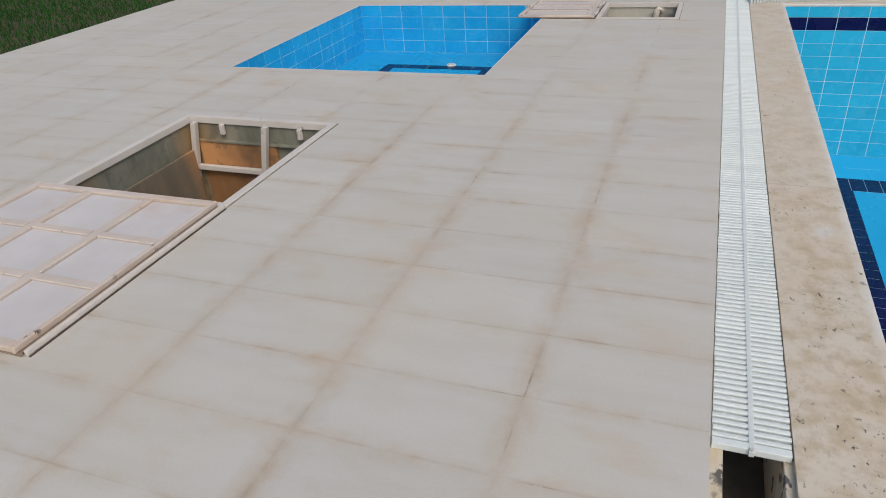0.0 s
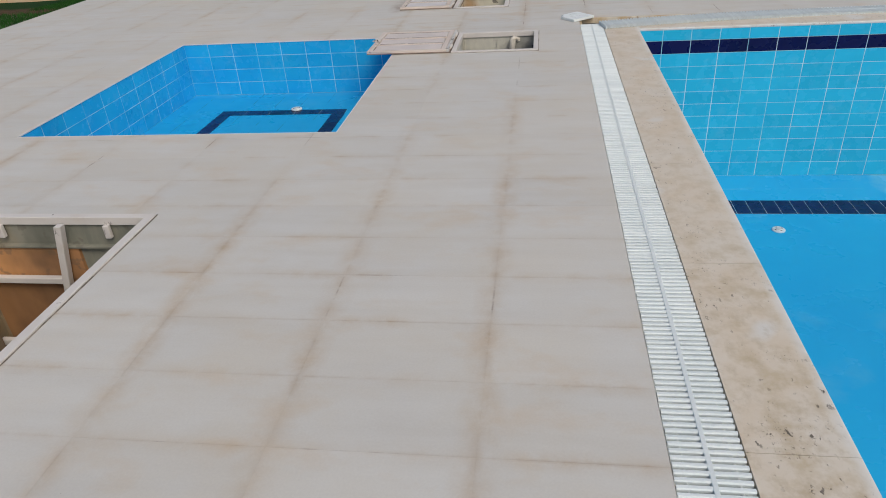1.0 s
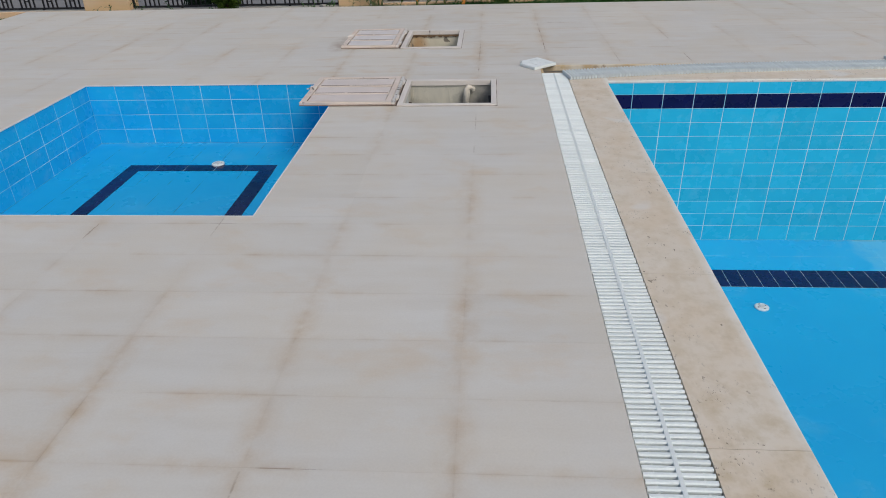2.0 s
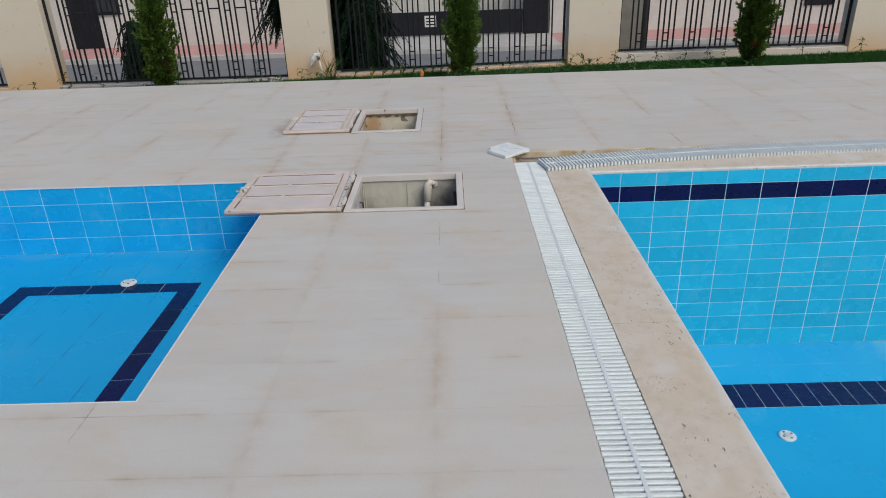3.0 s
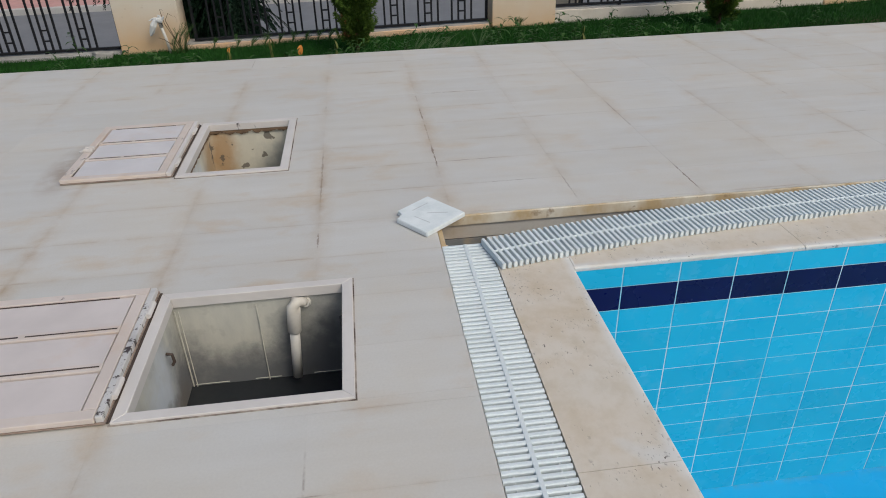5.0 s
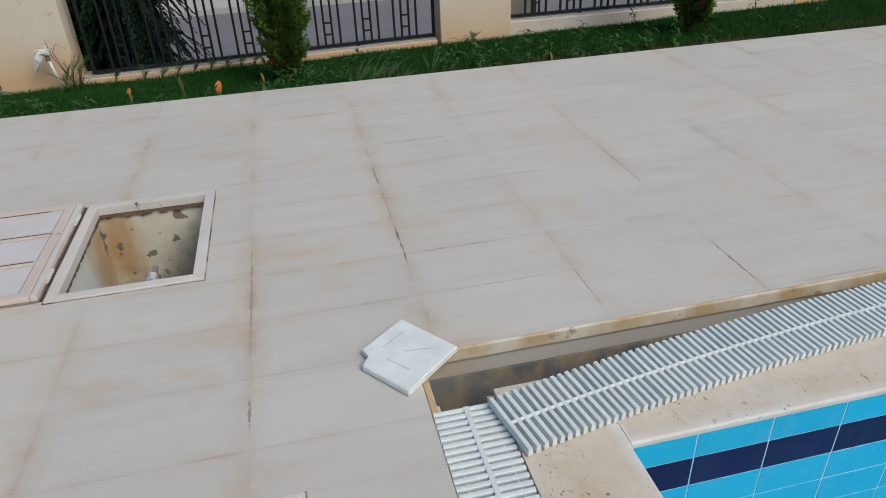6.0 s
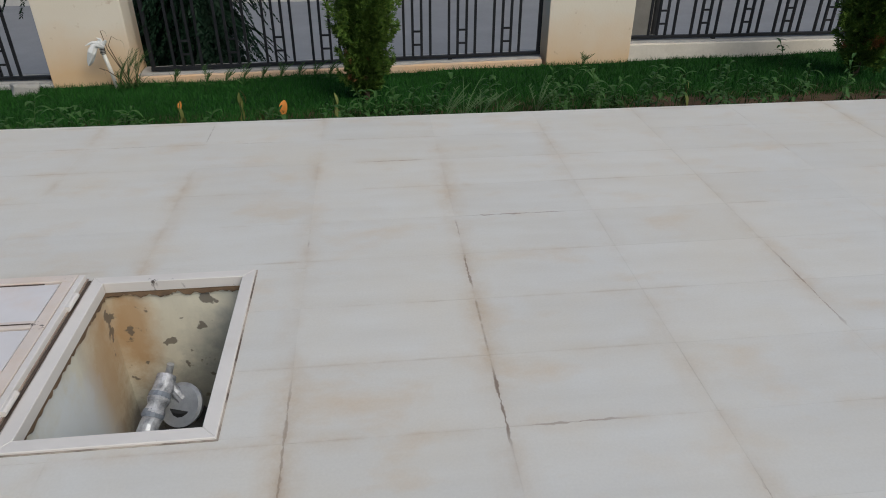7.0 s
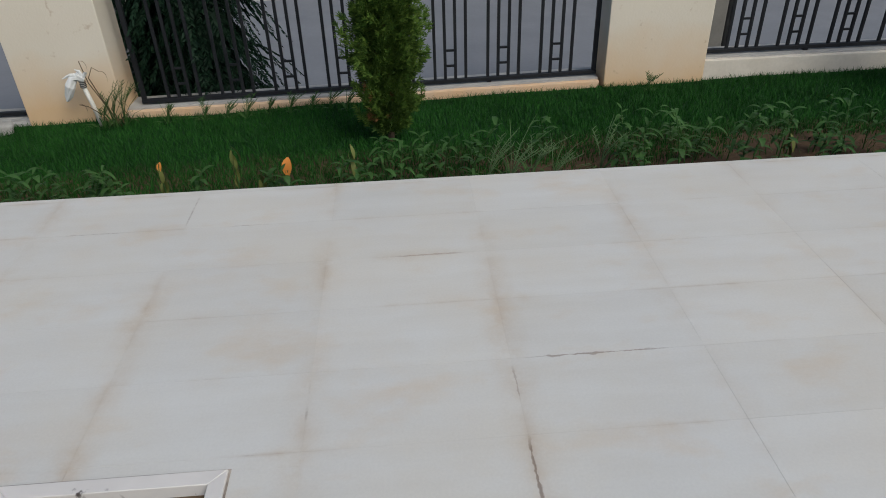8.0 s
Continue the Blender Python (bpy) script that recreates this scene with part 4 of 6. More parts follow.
wrap = [Vector((-0.19, -0.42, 0.33)).lerp(Vector((-0.055, 0.07, 0.62)), k / 24) for k in range(25)]
rp = random.Random(2)
part("taped_pipe", tube([p + Vector((rp.uniform(-0.003, 0.003), 0, rp.uniform(-0.003, 0.003))) for p in wrap], [0.037 + 0.0035 * math.sin(k * 2.6) + rp.uniform(-0.003, 0.003) for k in range(25)], 16), FOIL, pump)
TAPE = plain("blue_grey_tape", (0.13, 0.15, 0.19), (0.24, 0.27, 0.32), 30, 0.4, 0, 0.3)
for k in (2, 6, 9, 13, 17, 20):
    part("tape_band", tube([wrap[k].lerp(wrap[k + 1], 0.1), wrap[k].lerp(wrap[k + 1], 0.5), wrap[k + 1].lerp(wrap[k + 2], rp.uniform(0.0, 0.3))], [0.040, 0.0425, 0.040], 16), TAPE, pump)
part("bracket", tube([(-0.055, 0.06, 0.60), (0.0, 0.02, 0.54)], 0.022, 10), FOIL, pump)
part("stub", tube([(-0.05, 0.075, 0.62), (-0.035, 0.085, 0.665)], 0.014, 10), STEEL, pump)

small_lid((0.735, 0.742), (-1.128, 6.972, 0.006), hatch_mid, "pinkish lid lying open, chipped hinge strip", 2, True, HINGE, LID_DUSTY)
small_lid((0.585, 0.862), (-1.255, 8.965, 0.004), hatch_far, "pinkish rust-stained lid lying open", 2, True, FRAME_PAINT, LID_PANEL)


# ---- gratings ----
def slat_bm(length, top, foot, height, worn=0.004):
    bm = bmesh.new()
    prof = [(-foot / 2, 0), (foot / 2, 0), (top / 2, height - worn), (top / 2 - worn * 0.8, height), (-top / 2 + worn * 0.8, height), (-top / 2, height - worn)]
    ends = [[bm.verts.new((s * length / 2, a, b)) for a, b in prof] for s in (-1, 1)]
    for i in range(6):
        k = (i + 1) % 6
        bm.faces.new((ends[0][i], ends[0][k], ends[1][k], ends[1][i]))
    bm.faces.new(ends[0])
    bm.faces.new(ends[1][::-1])
    return bm


GW, GP = 0.2055, 0.0262
grating = thing("grating", "white plastic slatted grating over the overflow channel", "grating", ((GUT_L + GUT_R) / 2, 1.39, -0.0225))
slat_me = mesh_of(slat_bm(GW, 0.0165, 0.0145, 0.022), "slat", PLASTIC)
end_me = mesh_of(box((-GW / 2, -0.016, 0), (GW / 2, 0.010, 0.0225), 0.002), "slat", PLASTIC)
rng = random.Random(4)
n = int((7.535 - 1.39) / GP)
for k in range(n + 1):
    s = new("slat", end_me if k == 0 else slat_me)
    s.parent = grating
    s.matrix_basis = pose(rng.uniform(-0.0012, 0.0012), k * GP, rng.uniform(-0.0006, 0.0006), 0, 0, rng.uniform(-0.25, 0.25))
part("spine", box((-0.0075, -0.026, 0.004), (0.0075, n * GP + 0.008, 0.0228), 0.0015), PLASTIC, grating)
for s in (-0.07, 0.07):
    part("under_rod", tube([(s, -0.01, 0.009), (s, n * GP, 0.009)], 0.004, 6), PLASTIC_OLD, grating)
part("screw", tube([(0, -0.019, 0.0237), (0, -0.019, 0.028)], 0.006, 10), HINGE, grating)

# the lifted length at the pool's end lies askew, half on the coping
askew = thing("grating", "lifted white plastic grating lying askew over the end channel", "grating", (0.604, 7.40, 0.0))
fin_me = mesh_of(slat_bm(0.232, 0.0140, 0.0155, 0.027, 0.0015), "slat", PLASTIC)


def askew_line(s):
    return Vector((s, 0.320 * (1 - math.exp(-s / 1.5)), 0.003))


m_count = int(2.85 / GP)
for k in range(m_count):
    s = k * GP
    p = askew_line(s)
    d = askew_line(s + 0.01) - p
    drop = -0.010 * min(1.0, max(0.0, (s - 1.1) / 1.4))
    b = new("slat", fin_me)
    b.parent = askew
    b.matrix_basis = pose(p.x, p.y, p.z + drop, rng.uniform(-3, 3), 0, math.degrees(math.atan2(d.y, d.x)) + 90 + rng.uniform(-0.5, 0.5))
line = []
for k in range(0, m_count + 1, 3):
    s = k * GP
    p = askew_line(s)
    line.append((p.x, p.y, p.z + 0.0215 - 0.010 * min(1.0, max(0.0, (s - 1.1) / 1.4))))
part("spine", tube(line, 0.0065, 8), PLASTIC, askew)

tail = thing("grating", "white plastic grating in the end channel, its end lifted", "grating", (3.42, 7.735, 0.0))
tb = bmesh.new()
for k in range(150):
    s = k * GP
    shift = 0.075 * max(0.0, 1 - s / 1.8)
    up = -0.022 + 0.025 * min(1.0, shift / 0.05)
    me = slat_bm(0.225, 0.0165, 0.011, 0.022)
    for v in me.verts:
        v.co = pose(s, -0.012 + shift, up, 0, 0, 90) @ v.co
    tmp = bpy.data.meshes.new("tmp")
    me.to_mesh(tmp)
    me.free()
    tb.from_mesh(tmp)
    bpy.data.meshes.remove(tmp)
tagged(part("slats", tb, PLASTIC, tail), kind="stuff")
part("spine", tube([(s, -0.012 + 0.075 * max(0.0, 1 - s / 1.8), 0.0225 - 0.022 + 0.025 * min(1.0, 0.075 * max(0.0, 1 - s / 1.8) / 0.05) - 0.004) for s in [0.1 * q for q in range(37)]], 0.006, 8), PLASTIC, tail)

# loose notched slab at the channel's corner
slab = bmesh.new()
outline = [(0.389, 7.997), (0.228, 7.860), (0.250, 7.819), (0.219, 7.778), (0.344, 7.614), (0.545, 7.789)]
lo = [slab.verts.new((x, y, 0.002)) for x, y in outline]
hi = [slab.verts.new((x, y, 0.026)) for x, y in outline]
slab.faces.new(lo[::-1])
slab.faces.new(hi)
for i in range(6):
    slab.faces.new((lo[i], lo[(i + 1) % 6], hi[(i + 1) % 6], hi[i]))
bmesh.ops.bevel(slab, geom=list(slab.edges), offset=0.003, segments=2, affect="EDGES")
MARBLE = plain("pale_grey_marble", (0.80, 0.825, 0.82), (0.64, 0.685, 0.685), 11, 0.4)
tagged(part("stone_slab", slab, MARBLE), "loose pale stone slab with a notch lying over the channel's corner", "stone slab")
bar = bmesh.new()
for a, b in (((0.300, 7.850), (0.380, 7.918)), ((0.305, 7.785), (0.368, 7.712)), ((0.366, 7.812), (0.465, 7.802))):
    d = Vector((b[0] - a[0], b[1] - a[1], 0))
    add_box(bar, (0, -0.0018, 0.0258), (d.length, 0.0018, 0.0266), 0, pose(a[0], a[1], 0, 0, 0, math.degrees(math.atan2(d.y, d.x))))
SCORE = plain("scored_stone", (0.56, 0.57, 0.57), (0.42, 0.43, 0.43), 30, 0.8)
marks = part("score_mark", bar, SCORE)
marks.parent = bpy.data.objects["stone_slab"]

# corner of the channel: mortar edge under the slab
mortar = thing("mortar_edge", "ochre mortar edge at the channel's corner", "mortar", (GUT_L, GUT_F, -0.06), kind="structure")
part("strip", box((0.003, -0.29, -0.12), (0.026, -0.012, 0.05), 0.004), LIP, mortar)

# drains in both pools
def drain(at, r, label):
    ob = thing("drain_cover", label, "drain cover", at)
    bm = tube([(0, 0, 0), (0, 0, 0.008), (0, 0, 0.013)], [r, r, r * 0.86], 32)
    part("cover", bm, PLASTIC, ob)
    part("cap", tube([(0, 0, 0.0135), (0, 0, 0.019)], [r * 0.42, r * 0.36], 24), PLASTIC_OLD, ob)
    for k in range(4):
        a = math.pi / 2 * k + 0.4
        part("slot", box((-0.004, -r * 0.13, 0.0131), (0.004, r * 0.13, 0.0145), 0, pose(r * 0.6 * math.cos(a), r * 0.6 * math.sin(a), 0, 0, 0, math.degrees(a))), BLACK, ob)
    return ob


drain((2.102, 6.233, POOL_Z + 0.001), 0.055, "white plastic drain cover on the pool floor")
drain((-2.275, 6.735, KIDS_Z + 0.006), 0.052, "white plastic drain cover on the paddling pool's navy band")


# ---- boundary wall, fence ----
ROAD_Z, KERB_Y, FAR_Y = -1.10, 20.35, 22.5
WALL_Y, WALL_T = 12.91, 0.32
PITCH, PIL_L, PIL_R = 4.10, -2.46, -1.69
WEST = -0.11                       # the western pillar stands a little further off
NARROW = 0.095                     # the middle pillar is narrower on its east side
FALL = {0: 0.016}                  # the middle sill falls to the west, per metre
SILLS = {-2: -0.30, -1: -0.300, 0: -0.232, 1: -0.095, 2: -0.05}


def sloped(bm, fall, mid=0.0):
    for v in bm.verts:
        v.co.z += fall * (v.co.x - mid)
    return bm


wall = thing("wall_north", "peach rendered boundary wall with pillars and fenced openings", "wall", kind="structure")
for k in range(-2, 4):
    off = WEST if k == -1 else 0.0
    x0, x1 = PIL_L + PITCH * k + off + (0.03 if k == 1 else 0.0), PIL_R + PITCH * k + off - (NARROW if k == 0 else 0.0)
    part("pillar", box((x0, WALL_Y, -1.3), (x1, WALL_Y + WALL_T, 2.15), 0.006), RENDER_WALL, wall)
    part("cap", box((x0 - 0.04, WALL_Y - 0.04, 2.151), (x1 + 0.04, WALL_Y + WALL_T + 0.04, 2.22), 0.01), KERB, wall)
for k in range(-2, 3):
    x0 = PIL_R + PITCH * k + (WEST if k == -1 else 0.0)
    x1 = PIL_L + PITCH * (k + 1) + (WEST if k == -2 else 0.0)
    z = SILLS[k]
    x0 -= NARROW if k == 0 else 0.0
    part("sill_wall", sloped(box((x0 + 0.001, WALL_Y + 0.012, -1.3), (x1 - 0.001, WALL_Y + WALL_T - 0.02, z), 0.006), FALL.get(k, 0.0), (x0 + x1) / 2),
         {1: SILL_PALE, -1: SILL_GREY}.get(k, SILL_MAT), wall)
    cap = box((x0 + 0.001, WALL_Y + 0.050, z - 0.004), (x1 - 0.001, WALL_Y + WALL_T - 0.02, z + 0.012))
    bmesh.ops.subdivide_edges(cap, edges=[e for e in cap.edges if e.calc_length() > 1.0], cuts=70)
    for v in cap.verts:
        if v.co.y < WALL_Y + 0.06:
            v.co.y += 0.022 * noise.noise((v.co.x * 4, 1.0, k)) + 0.008 * noise.noise((v.co.x * 17, 2.0, k))
    part("sill_cap", sloped(cap, FALL.get(k, 0.0), (x0 + x1) / 2), SILL_GREY, wall, "grey cement sill top")
part("footing", box((-15, WALL_Y + 0.05, -1.3), (-10.7, WALL_Y + WALL_T, 2.15)), RENDER_WALL, wall)
part("footing", box((10.7, WALL_Y + 0.05, -1.3), (15, WALL_Y + WALL_T, 2.15)), RENDER_WALL, wall)


def fence_panel(x0, x1, z, shift=0.0, fall=0.0):
    ob = thing("fence_panel", "dark grey iron railing between two pillars", "fence", ((x0 + x1) / 2, WALL_Y + 0.12, z), group="railings of the boundary wall")
    half = (x1 - x0) / 2
    z0, z1 = 0.018, 1.85
    part("bottom_rail", sloped(box((-half, -0.018, z0 + 0.006), (half, 0.018, z0 + 0.034), 0.003), fall), IRON, ob)
    part("top_rail", sloped(box((-half, -0.02, z1), (half, 0.02, z1 + 0.034), 0.003), fall), IRON, ob)
    for s in (-1, 1):
        part("end_post", sloped(box((s * (half - 0.018) - 0.015, -0.016, z0 + 0.035), (s * (half - 0.018) + 0.015, 0.016, z1 - 0.001), 0.003), fall), IRON, ob)
        part("foot", sloped(box((s * half * 0.52 - 0.016, -0.016, -0.002), (s * half * 0.52 + 0.016, 0.016, z0 + 0.0055)), fall), IRON, ob)
    bar_me = mesh_of(box((-0.0104, -0.0104, z0 + 0.035), (0.0104, 0.0104, z1 - 0.001), 0.0015), "bar", IRON)
    rung_me = mesh_of(box((-0.028, -0.007, -0.008), (0.028, 0.007, 0.008), 0.0015), "rung", IRON)
    block_me = mesh_of(box((-0.028, -0.014, -0.02), (0.028, 0.014, 0.02), 0.003), "block", IRON)
    groups = 8
    for g in range(groups):
        c = (g - (groups - 1) / 2) * 0.3875 + shift
        for k in range(4):
            b = new("bar", bar_me)
            b.parent = ob
            b.matrix_basis = pose(c + (k - 1.5) * 0.0755, 0, fall * (c + (k - 1.5) * 0.0755))
        for zz in (0.15, 0.262, 0.99, 1.10):
            r = new("rung", rung_me)
            r.parent = ob
            r.matrix_basis = pose(c, 0, zz + fall * c)
        if g:
            r = new("block", block_me)
            r.parent = ob
            r.matrix_basis = pose(c - 0.19375, 0, 1.02 + fall * c)
            r.scale = (2.8, 0.6, 0.5)
    return ob


for k in range(-2, 3):
    fence_panel(PIL_R + PITCH * k + 0.002 + (WEST if k == -1 else 0.0), PIL_L + PITCH * (k + 1) - 0.002 + (WEST if k == -2 else 0.0), SILLS[k], -0.035 if k == -1 else 0.0, FALL.get(k, 0.0))


# ---- ground, lawn ----
def lawn_z(x, y):
    return -0.20 + 0.016 * max(-8.0, min(8.0, x)) - 0.080 * (min(y, 12.9) - 11.1) / 1.8 + 0.018 * noise.noise((x * 1.3, y * 1.3, 2.0))


def sheet(name, xs, ys, height, material):
    bm = bmesh.new()
    grid = [[bm.verts.new((x, y, height(x, y))) for x in xs] for y in ys]
    for a, b in zip(grid, grid[1:]):
        for k in range(len(xs) - 1):
            bm.faces.new((a[k], a[k + 1], b[k + 1], b[k]))
    return part(name, bm, material, smooth=True)


def steps(a, b, n):
    return [a + (b - a) * k / n for k in range(n + 1)]


def bed_soil():
    m = Mat("soil_under_grass", 0.95)
    m.b.inputs["Specular IOR Level"].default_value = 0.1
    c = m.mix(m.span(m.noise(9, 5, 0.65), 0.3, 0.7), (0.10, 0.062, 0.038), (0.055, 0.038, 0.024))
    rooted = m.math("ADD", m.xyz()[1], m.math("MULTIPLY", m.noise(2.5, 4, 0.6), 0.5))
    c = m.mix(m.span(rooted, 12.05, 12.30), c, (0.012, 0.040, 0.012))
    m.bump(m.noise(40, 5), 0.9, 0.01)
    return m.done(c)


BED_SOIL = bed_soil()


def west_z(x, y):
    """The side lawn, which falls to the strip along the wall."""
    f = max(0.0, min(1.0, (y - 8.6) / 2.4))
    return (1 - f) * (-0.06 + 0.02 * noise.noise((x, y, 1.0))) + f * (lawn_z(x, 11.0) + 0.01)


GROUND_MAT = plain("soil_and_thin_grass", (0.050, 0.050, 0.022), (0.075, 0.048, 0.028), 3, 0.95, 0, 0.8)
tagged(sheet("lawn", steps(-16, 16, 128), steps(11.0, 12.95, 16), lawn_z, BED_SOIL), "dark soil bed under the grass strip", "ground", kind="structure")
tagged(sheet("lawn_west", steps(-30, -6.40, 40), steps(-12, 11.02, 40), west_z, GROUND_MAT), "dark lawn beside the paving", "ground", kind="structure")

ground = bmesh.new()
for x0, y0, x1, y1 in cut((-900, -900, 900, 13.0), [(DECK_L - 0.02, DECK_F + 0.02, DECK_R - 0.02, 13.0), (-16.0, 8.5, DECK_L, 13.0)]):
    ground.faces.new([ground.verts.new((a, b, -0.13)) for a, b in ((x0, y0), (x1, y0), (x1, y1), (x0, y1))])
ground.faces.new([ground.verts.new((a, b, ROAD_Z - 0.32)) for a, b in ((-900, 12.9), (900, 12.9), (900, 900), (-900, 900))])
tagged(part("ground", ground, GROUND_MAT), "dry ground reaching the horizon", "ground", kind="structure")


def blades(name, spots, seed, h0, h1, width, material):
    """Many bent grass blades of two quads each, as one mesh."""
    rg = np.random.RandomState(seed)
    n = len(spots)
    h = rg.uniform(h0, h1, n)
    a = rg.uniform(0, 2 * math.pi, n)
    lean = rg.uniform(0.1, 0.7, n) * h
    b = rg.uniform(0, 2 * math.pi, n)
    base = np.array(spots)
    side = np.stack([np.cos(a), np.sin(a), np.zeros(n)], 1) * width
    tip = np.stack([np.cos(b) * lean, np.sin(b) * lean, h], 1)
    mid = np.stack([np.cos(b) * lean * 0.3, np.sin(b) * lean * 0.3, h * 0.55], 1)
    v = np.stack([base - side, base + side, base + mid + side * 0.8, base + mid - side * 0.8, base + tip], 1).reshape(-1, 3)
    i = np.arange(n)[:, None] * 5
    faces = [tuple(f) for f in (i + np.array([0, 1, 2, 3]))] + [tuple(f) for f in (i + np.array([3, 2, 4]))]
    me = bpy.data.meshes.new(name)
    me.from_pydata(v.tolist(), [], faces)
    me.materials.append(material)
    return new(name, me)


rg = np.random.RandomState(11)
spots = []
while len(spots) < 170000:
    x, y = rg.uniform(-8.5, 8.5), rg.uniform(11.10, 12.90)
    # bare soil along the paving's edge
    bare = max(0.0, 0.45 + 1.1 * noise.noise((x * 1.1, y * 1.6, 7.0)))
    reach = 0.70 if x > 0.75 or x < -1.45 else 0.25
    dens = min(1.0, max(0.05, (y - 11.12 - reach * bare) / 0.20))
    for bx, by, rx, ry in ((-1.95, 11.38, 0.34, 0.24), (1.30, 11.48, 0.26, 0.20), (2.15, 11.36, 0.34, 0.18), (0.52, 11.30, 0.22, 0.14), (-2.7, 11.30, 0.3, 0.2)):
        dens *= min(1.0, 0.08 + 0.9 * (((x - bx) / rx) ** 2 + ((y - by) / ry) ** 2) ** 1.5)
    if abs(x) > 5 and rg.rand() < 0.4 or rg.rand() > dens:
        continue
    spots.append((x, y, lawn_z(x, y) - 0.005))
tagged(blades("grass", spots, 3, 0.020, 0.058, 0.0021, GRASS), "short dark green grass along the wall", "grass", kind="stuff")
spots = [(x, y, west_z(x, y) - 0.005) for x, y in zip(rg.uniform(-11, -6.47, 26000), rg.uniform(2.0, 11.0, 26000))]
tagged(blades("grass", spots, 5, 0.03, 0.08, 0.006, GRASS), "short dark green lawn beside the paving", "grass", kind="stuff")


# ---- plants ----
def leaf_mesh(name, length, width, droop, material):
    bm = bmesh.new()
    rows = []
    for k in range(6):
        s = k / 5
        w = width * math.sin(math.pi * (0.08 + 0.88 * s)) ** 0.8
        z = length * (0.45 * s - droop * s * s)
        x = length * (s - 0.25 * droop * s * s)
        rows.append([bm.verts.new((x, -w / 2, z + 0.15 * w)), bm.verts.new((x, 0, z)), bm.verts.new((x, w / 2, z + 0.15 * w))])
    for a, b in zip(rows, rows[1:]):
        for k in range(2):
            bm.faces.new((a[k], a[k + 1], b[k + 1], b[k]))
    me = mesh_of(bm, name, material)
    for p in me.polygons:
        p.use_smooth = True
    return me


LEAVES = [leaf_mesh("leaf", 0.085, 0.026, 0.5, WEED), leaf_mesh("leaf", 0.065, 0.030, 0.8, WEED), leaf_mesh("leaf", 0.110, 0.019, 0.7, WEED), leaf_mesh("leaf", 0.055, 0.020, 0.2, WEED)]
WILTED = [leaf_mesh("leaf", 0.105, 0.025, 0.35, WILT), leaf_mesh("leaf", 0.080, 0.020, 0.5, WILT)]
DRY = [leaf_mesh("leaf", 0.085, 0.046, 0.35, ORANGE)]


def weed(x, y, seed, height, leaves, kinds, label, category="weed"):
    rg = random.Random(seed)
    ob = thing("weed", label, category, (x, y, lawn_z(x, y) - 0.004), rg.uniform(0, 360), group="weeds along the grass strip")
    bend = (rg.uniform(-0.12, 0.12), rg.uniform(-0.12, 0.12))
    pts = [(bend[0] * s * s * height * 3, bend[1] * s * s * height * 3, s * height) for s in (0, 0.35, 0.7, 1.0)]
    part("stem", tube(pts, [0.004, 0.0035, 0.003, 0.002], 6), WEED, ob)
    for k in range(leaves):
        s = 0.25 + 0.75 * k / max(1, leaves - 1)
        l = new("leaf", rg.choice(kinds))
        l.parent = ob
        l.matrix_basis = pose(bend[0] * s * s * height * 3, bend[1] * s * s * height * 3, s * height, 0, rg.uniform(-25, 12), k * 137.5 + rg.uniform(-25, 25))
        l.scale = [rg.uniform(0.75, 1.25)] * 3
    return ob


def grass_weed(x, y, seed, height, stalk=SEED):
    """A tall wild grass with seed heads."""
    rg = random.Random(seed)
    ob = thing("wild_grass", "tall wild grass tuft with pale seed heads", "wild grass", (x, y, lawn_z(x, y) - 0.004), 0, group="wild grass along the grass strip")
    stems = bmesh.new()
    for k in range(9):
        a, l = rg.gauss(0.3, 0.8), rg.uniform(0.6, 1.0) * height
        o = rg.uniform(0.2, 0.7) * l
        pts = [(math.cos(a) * o * s * s, math.sin(a) * o * s * s, l * s * (1 - 0.18 * s)) for s in (0, 0.3, 0.6, 0.85, 1.0)]
        add_tube(stems, pts, [0.0022, 0.002, 0.0018, 0.0015, 0.001], 4)
        if k % 2:
            top = Vector(pts[-1])
            for q in range(10):
                f = 0.55 + 0.45 * q / 9
                p = Vector(pts[2]).lerp(top, (f - 0.55) / 0.45)
                add_tube(stems, [p, p + Vector(((0.024 if q % 2 else -0.020) * rg.uniform(0.5, 1), rg.uniform(-0.012, 0.012), 0.018))], [0.0028, 0.001], 4)
    part("stems", stems, stalk, ob)
    bl = bmesh.new()
    for k in range(10):
        a, l = rg.uniform(0, 6.28), rg.uniform(0.5, 0.9) * height
        vs = []
        for s in (0, 0.4, 0.8, 1.0):
            c = Vector((math.cos(a) * l * 0.7 * s, math.sin(a) * l * 0.7 * s, l * (0.9 * s - 0.65 * s * s)))
            w = Vector((-math.sin(a), math.cos(a), 0)) * 0.006 * (1.05 - s)
            vs.append((bl.verts.new(c - w), bl.verts.new(c + w)))
        for p, q in zip(vs, vs[1:]):
            bl.faces.new((p[0], p[1], q[1], q[0]))
    part("blades", bl, WEED, ob)
    return ob


rw = random.Random(21)
for k in range(9):
    weed(-2.45 + 0.14 * k + rw.uniform(-0.05, 0.05), 11.22 + rw.uniform(0.0, 0.35), 800 + k, rw.uniform(0.15, 0.26), rw.randint(9, 13), LEAVES, "leafy green weed in bare soil beside the paving")
GREEN = "green broad-leaved weed at the edge of the grass strip"
for k in range(46):
    x = -2.6 + 6.6 * (k + rw.random()) / 46
    big = x > 0.2
    if rw.random() < (0.62 if big else 0.55):
        continue
    weed(x, 11.20 + rw.uniform(0.02, 0.48 if big else 0.30), 100 + k, rw.uniform(0.10, 0.24), rw.randint(7, 13), LEAVES, GREEN)
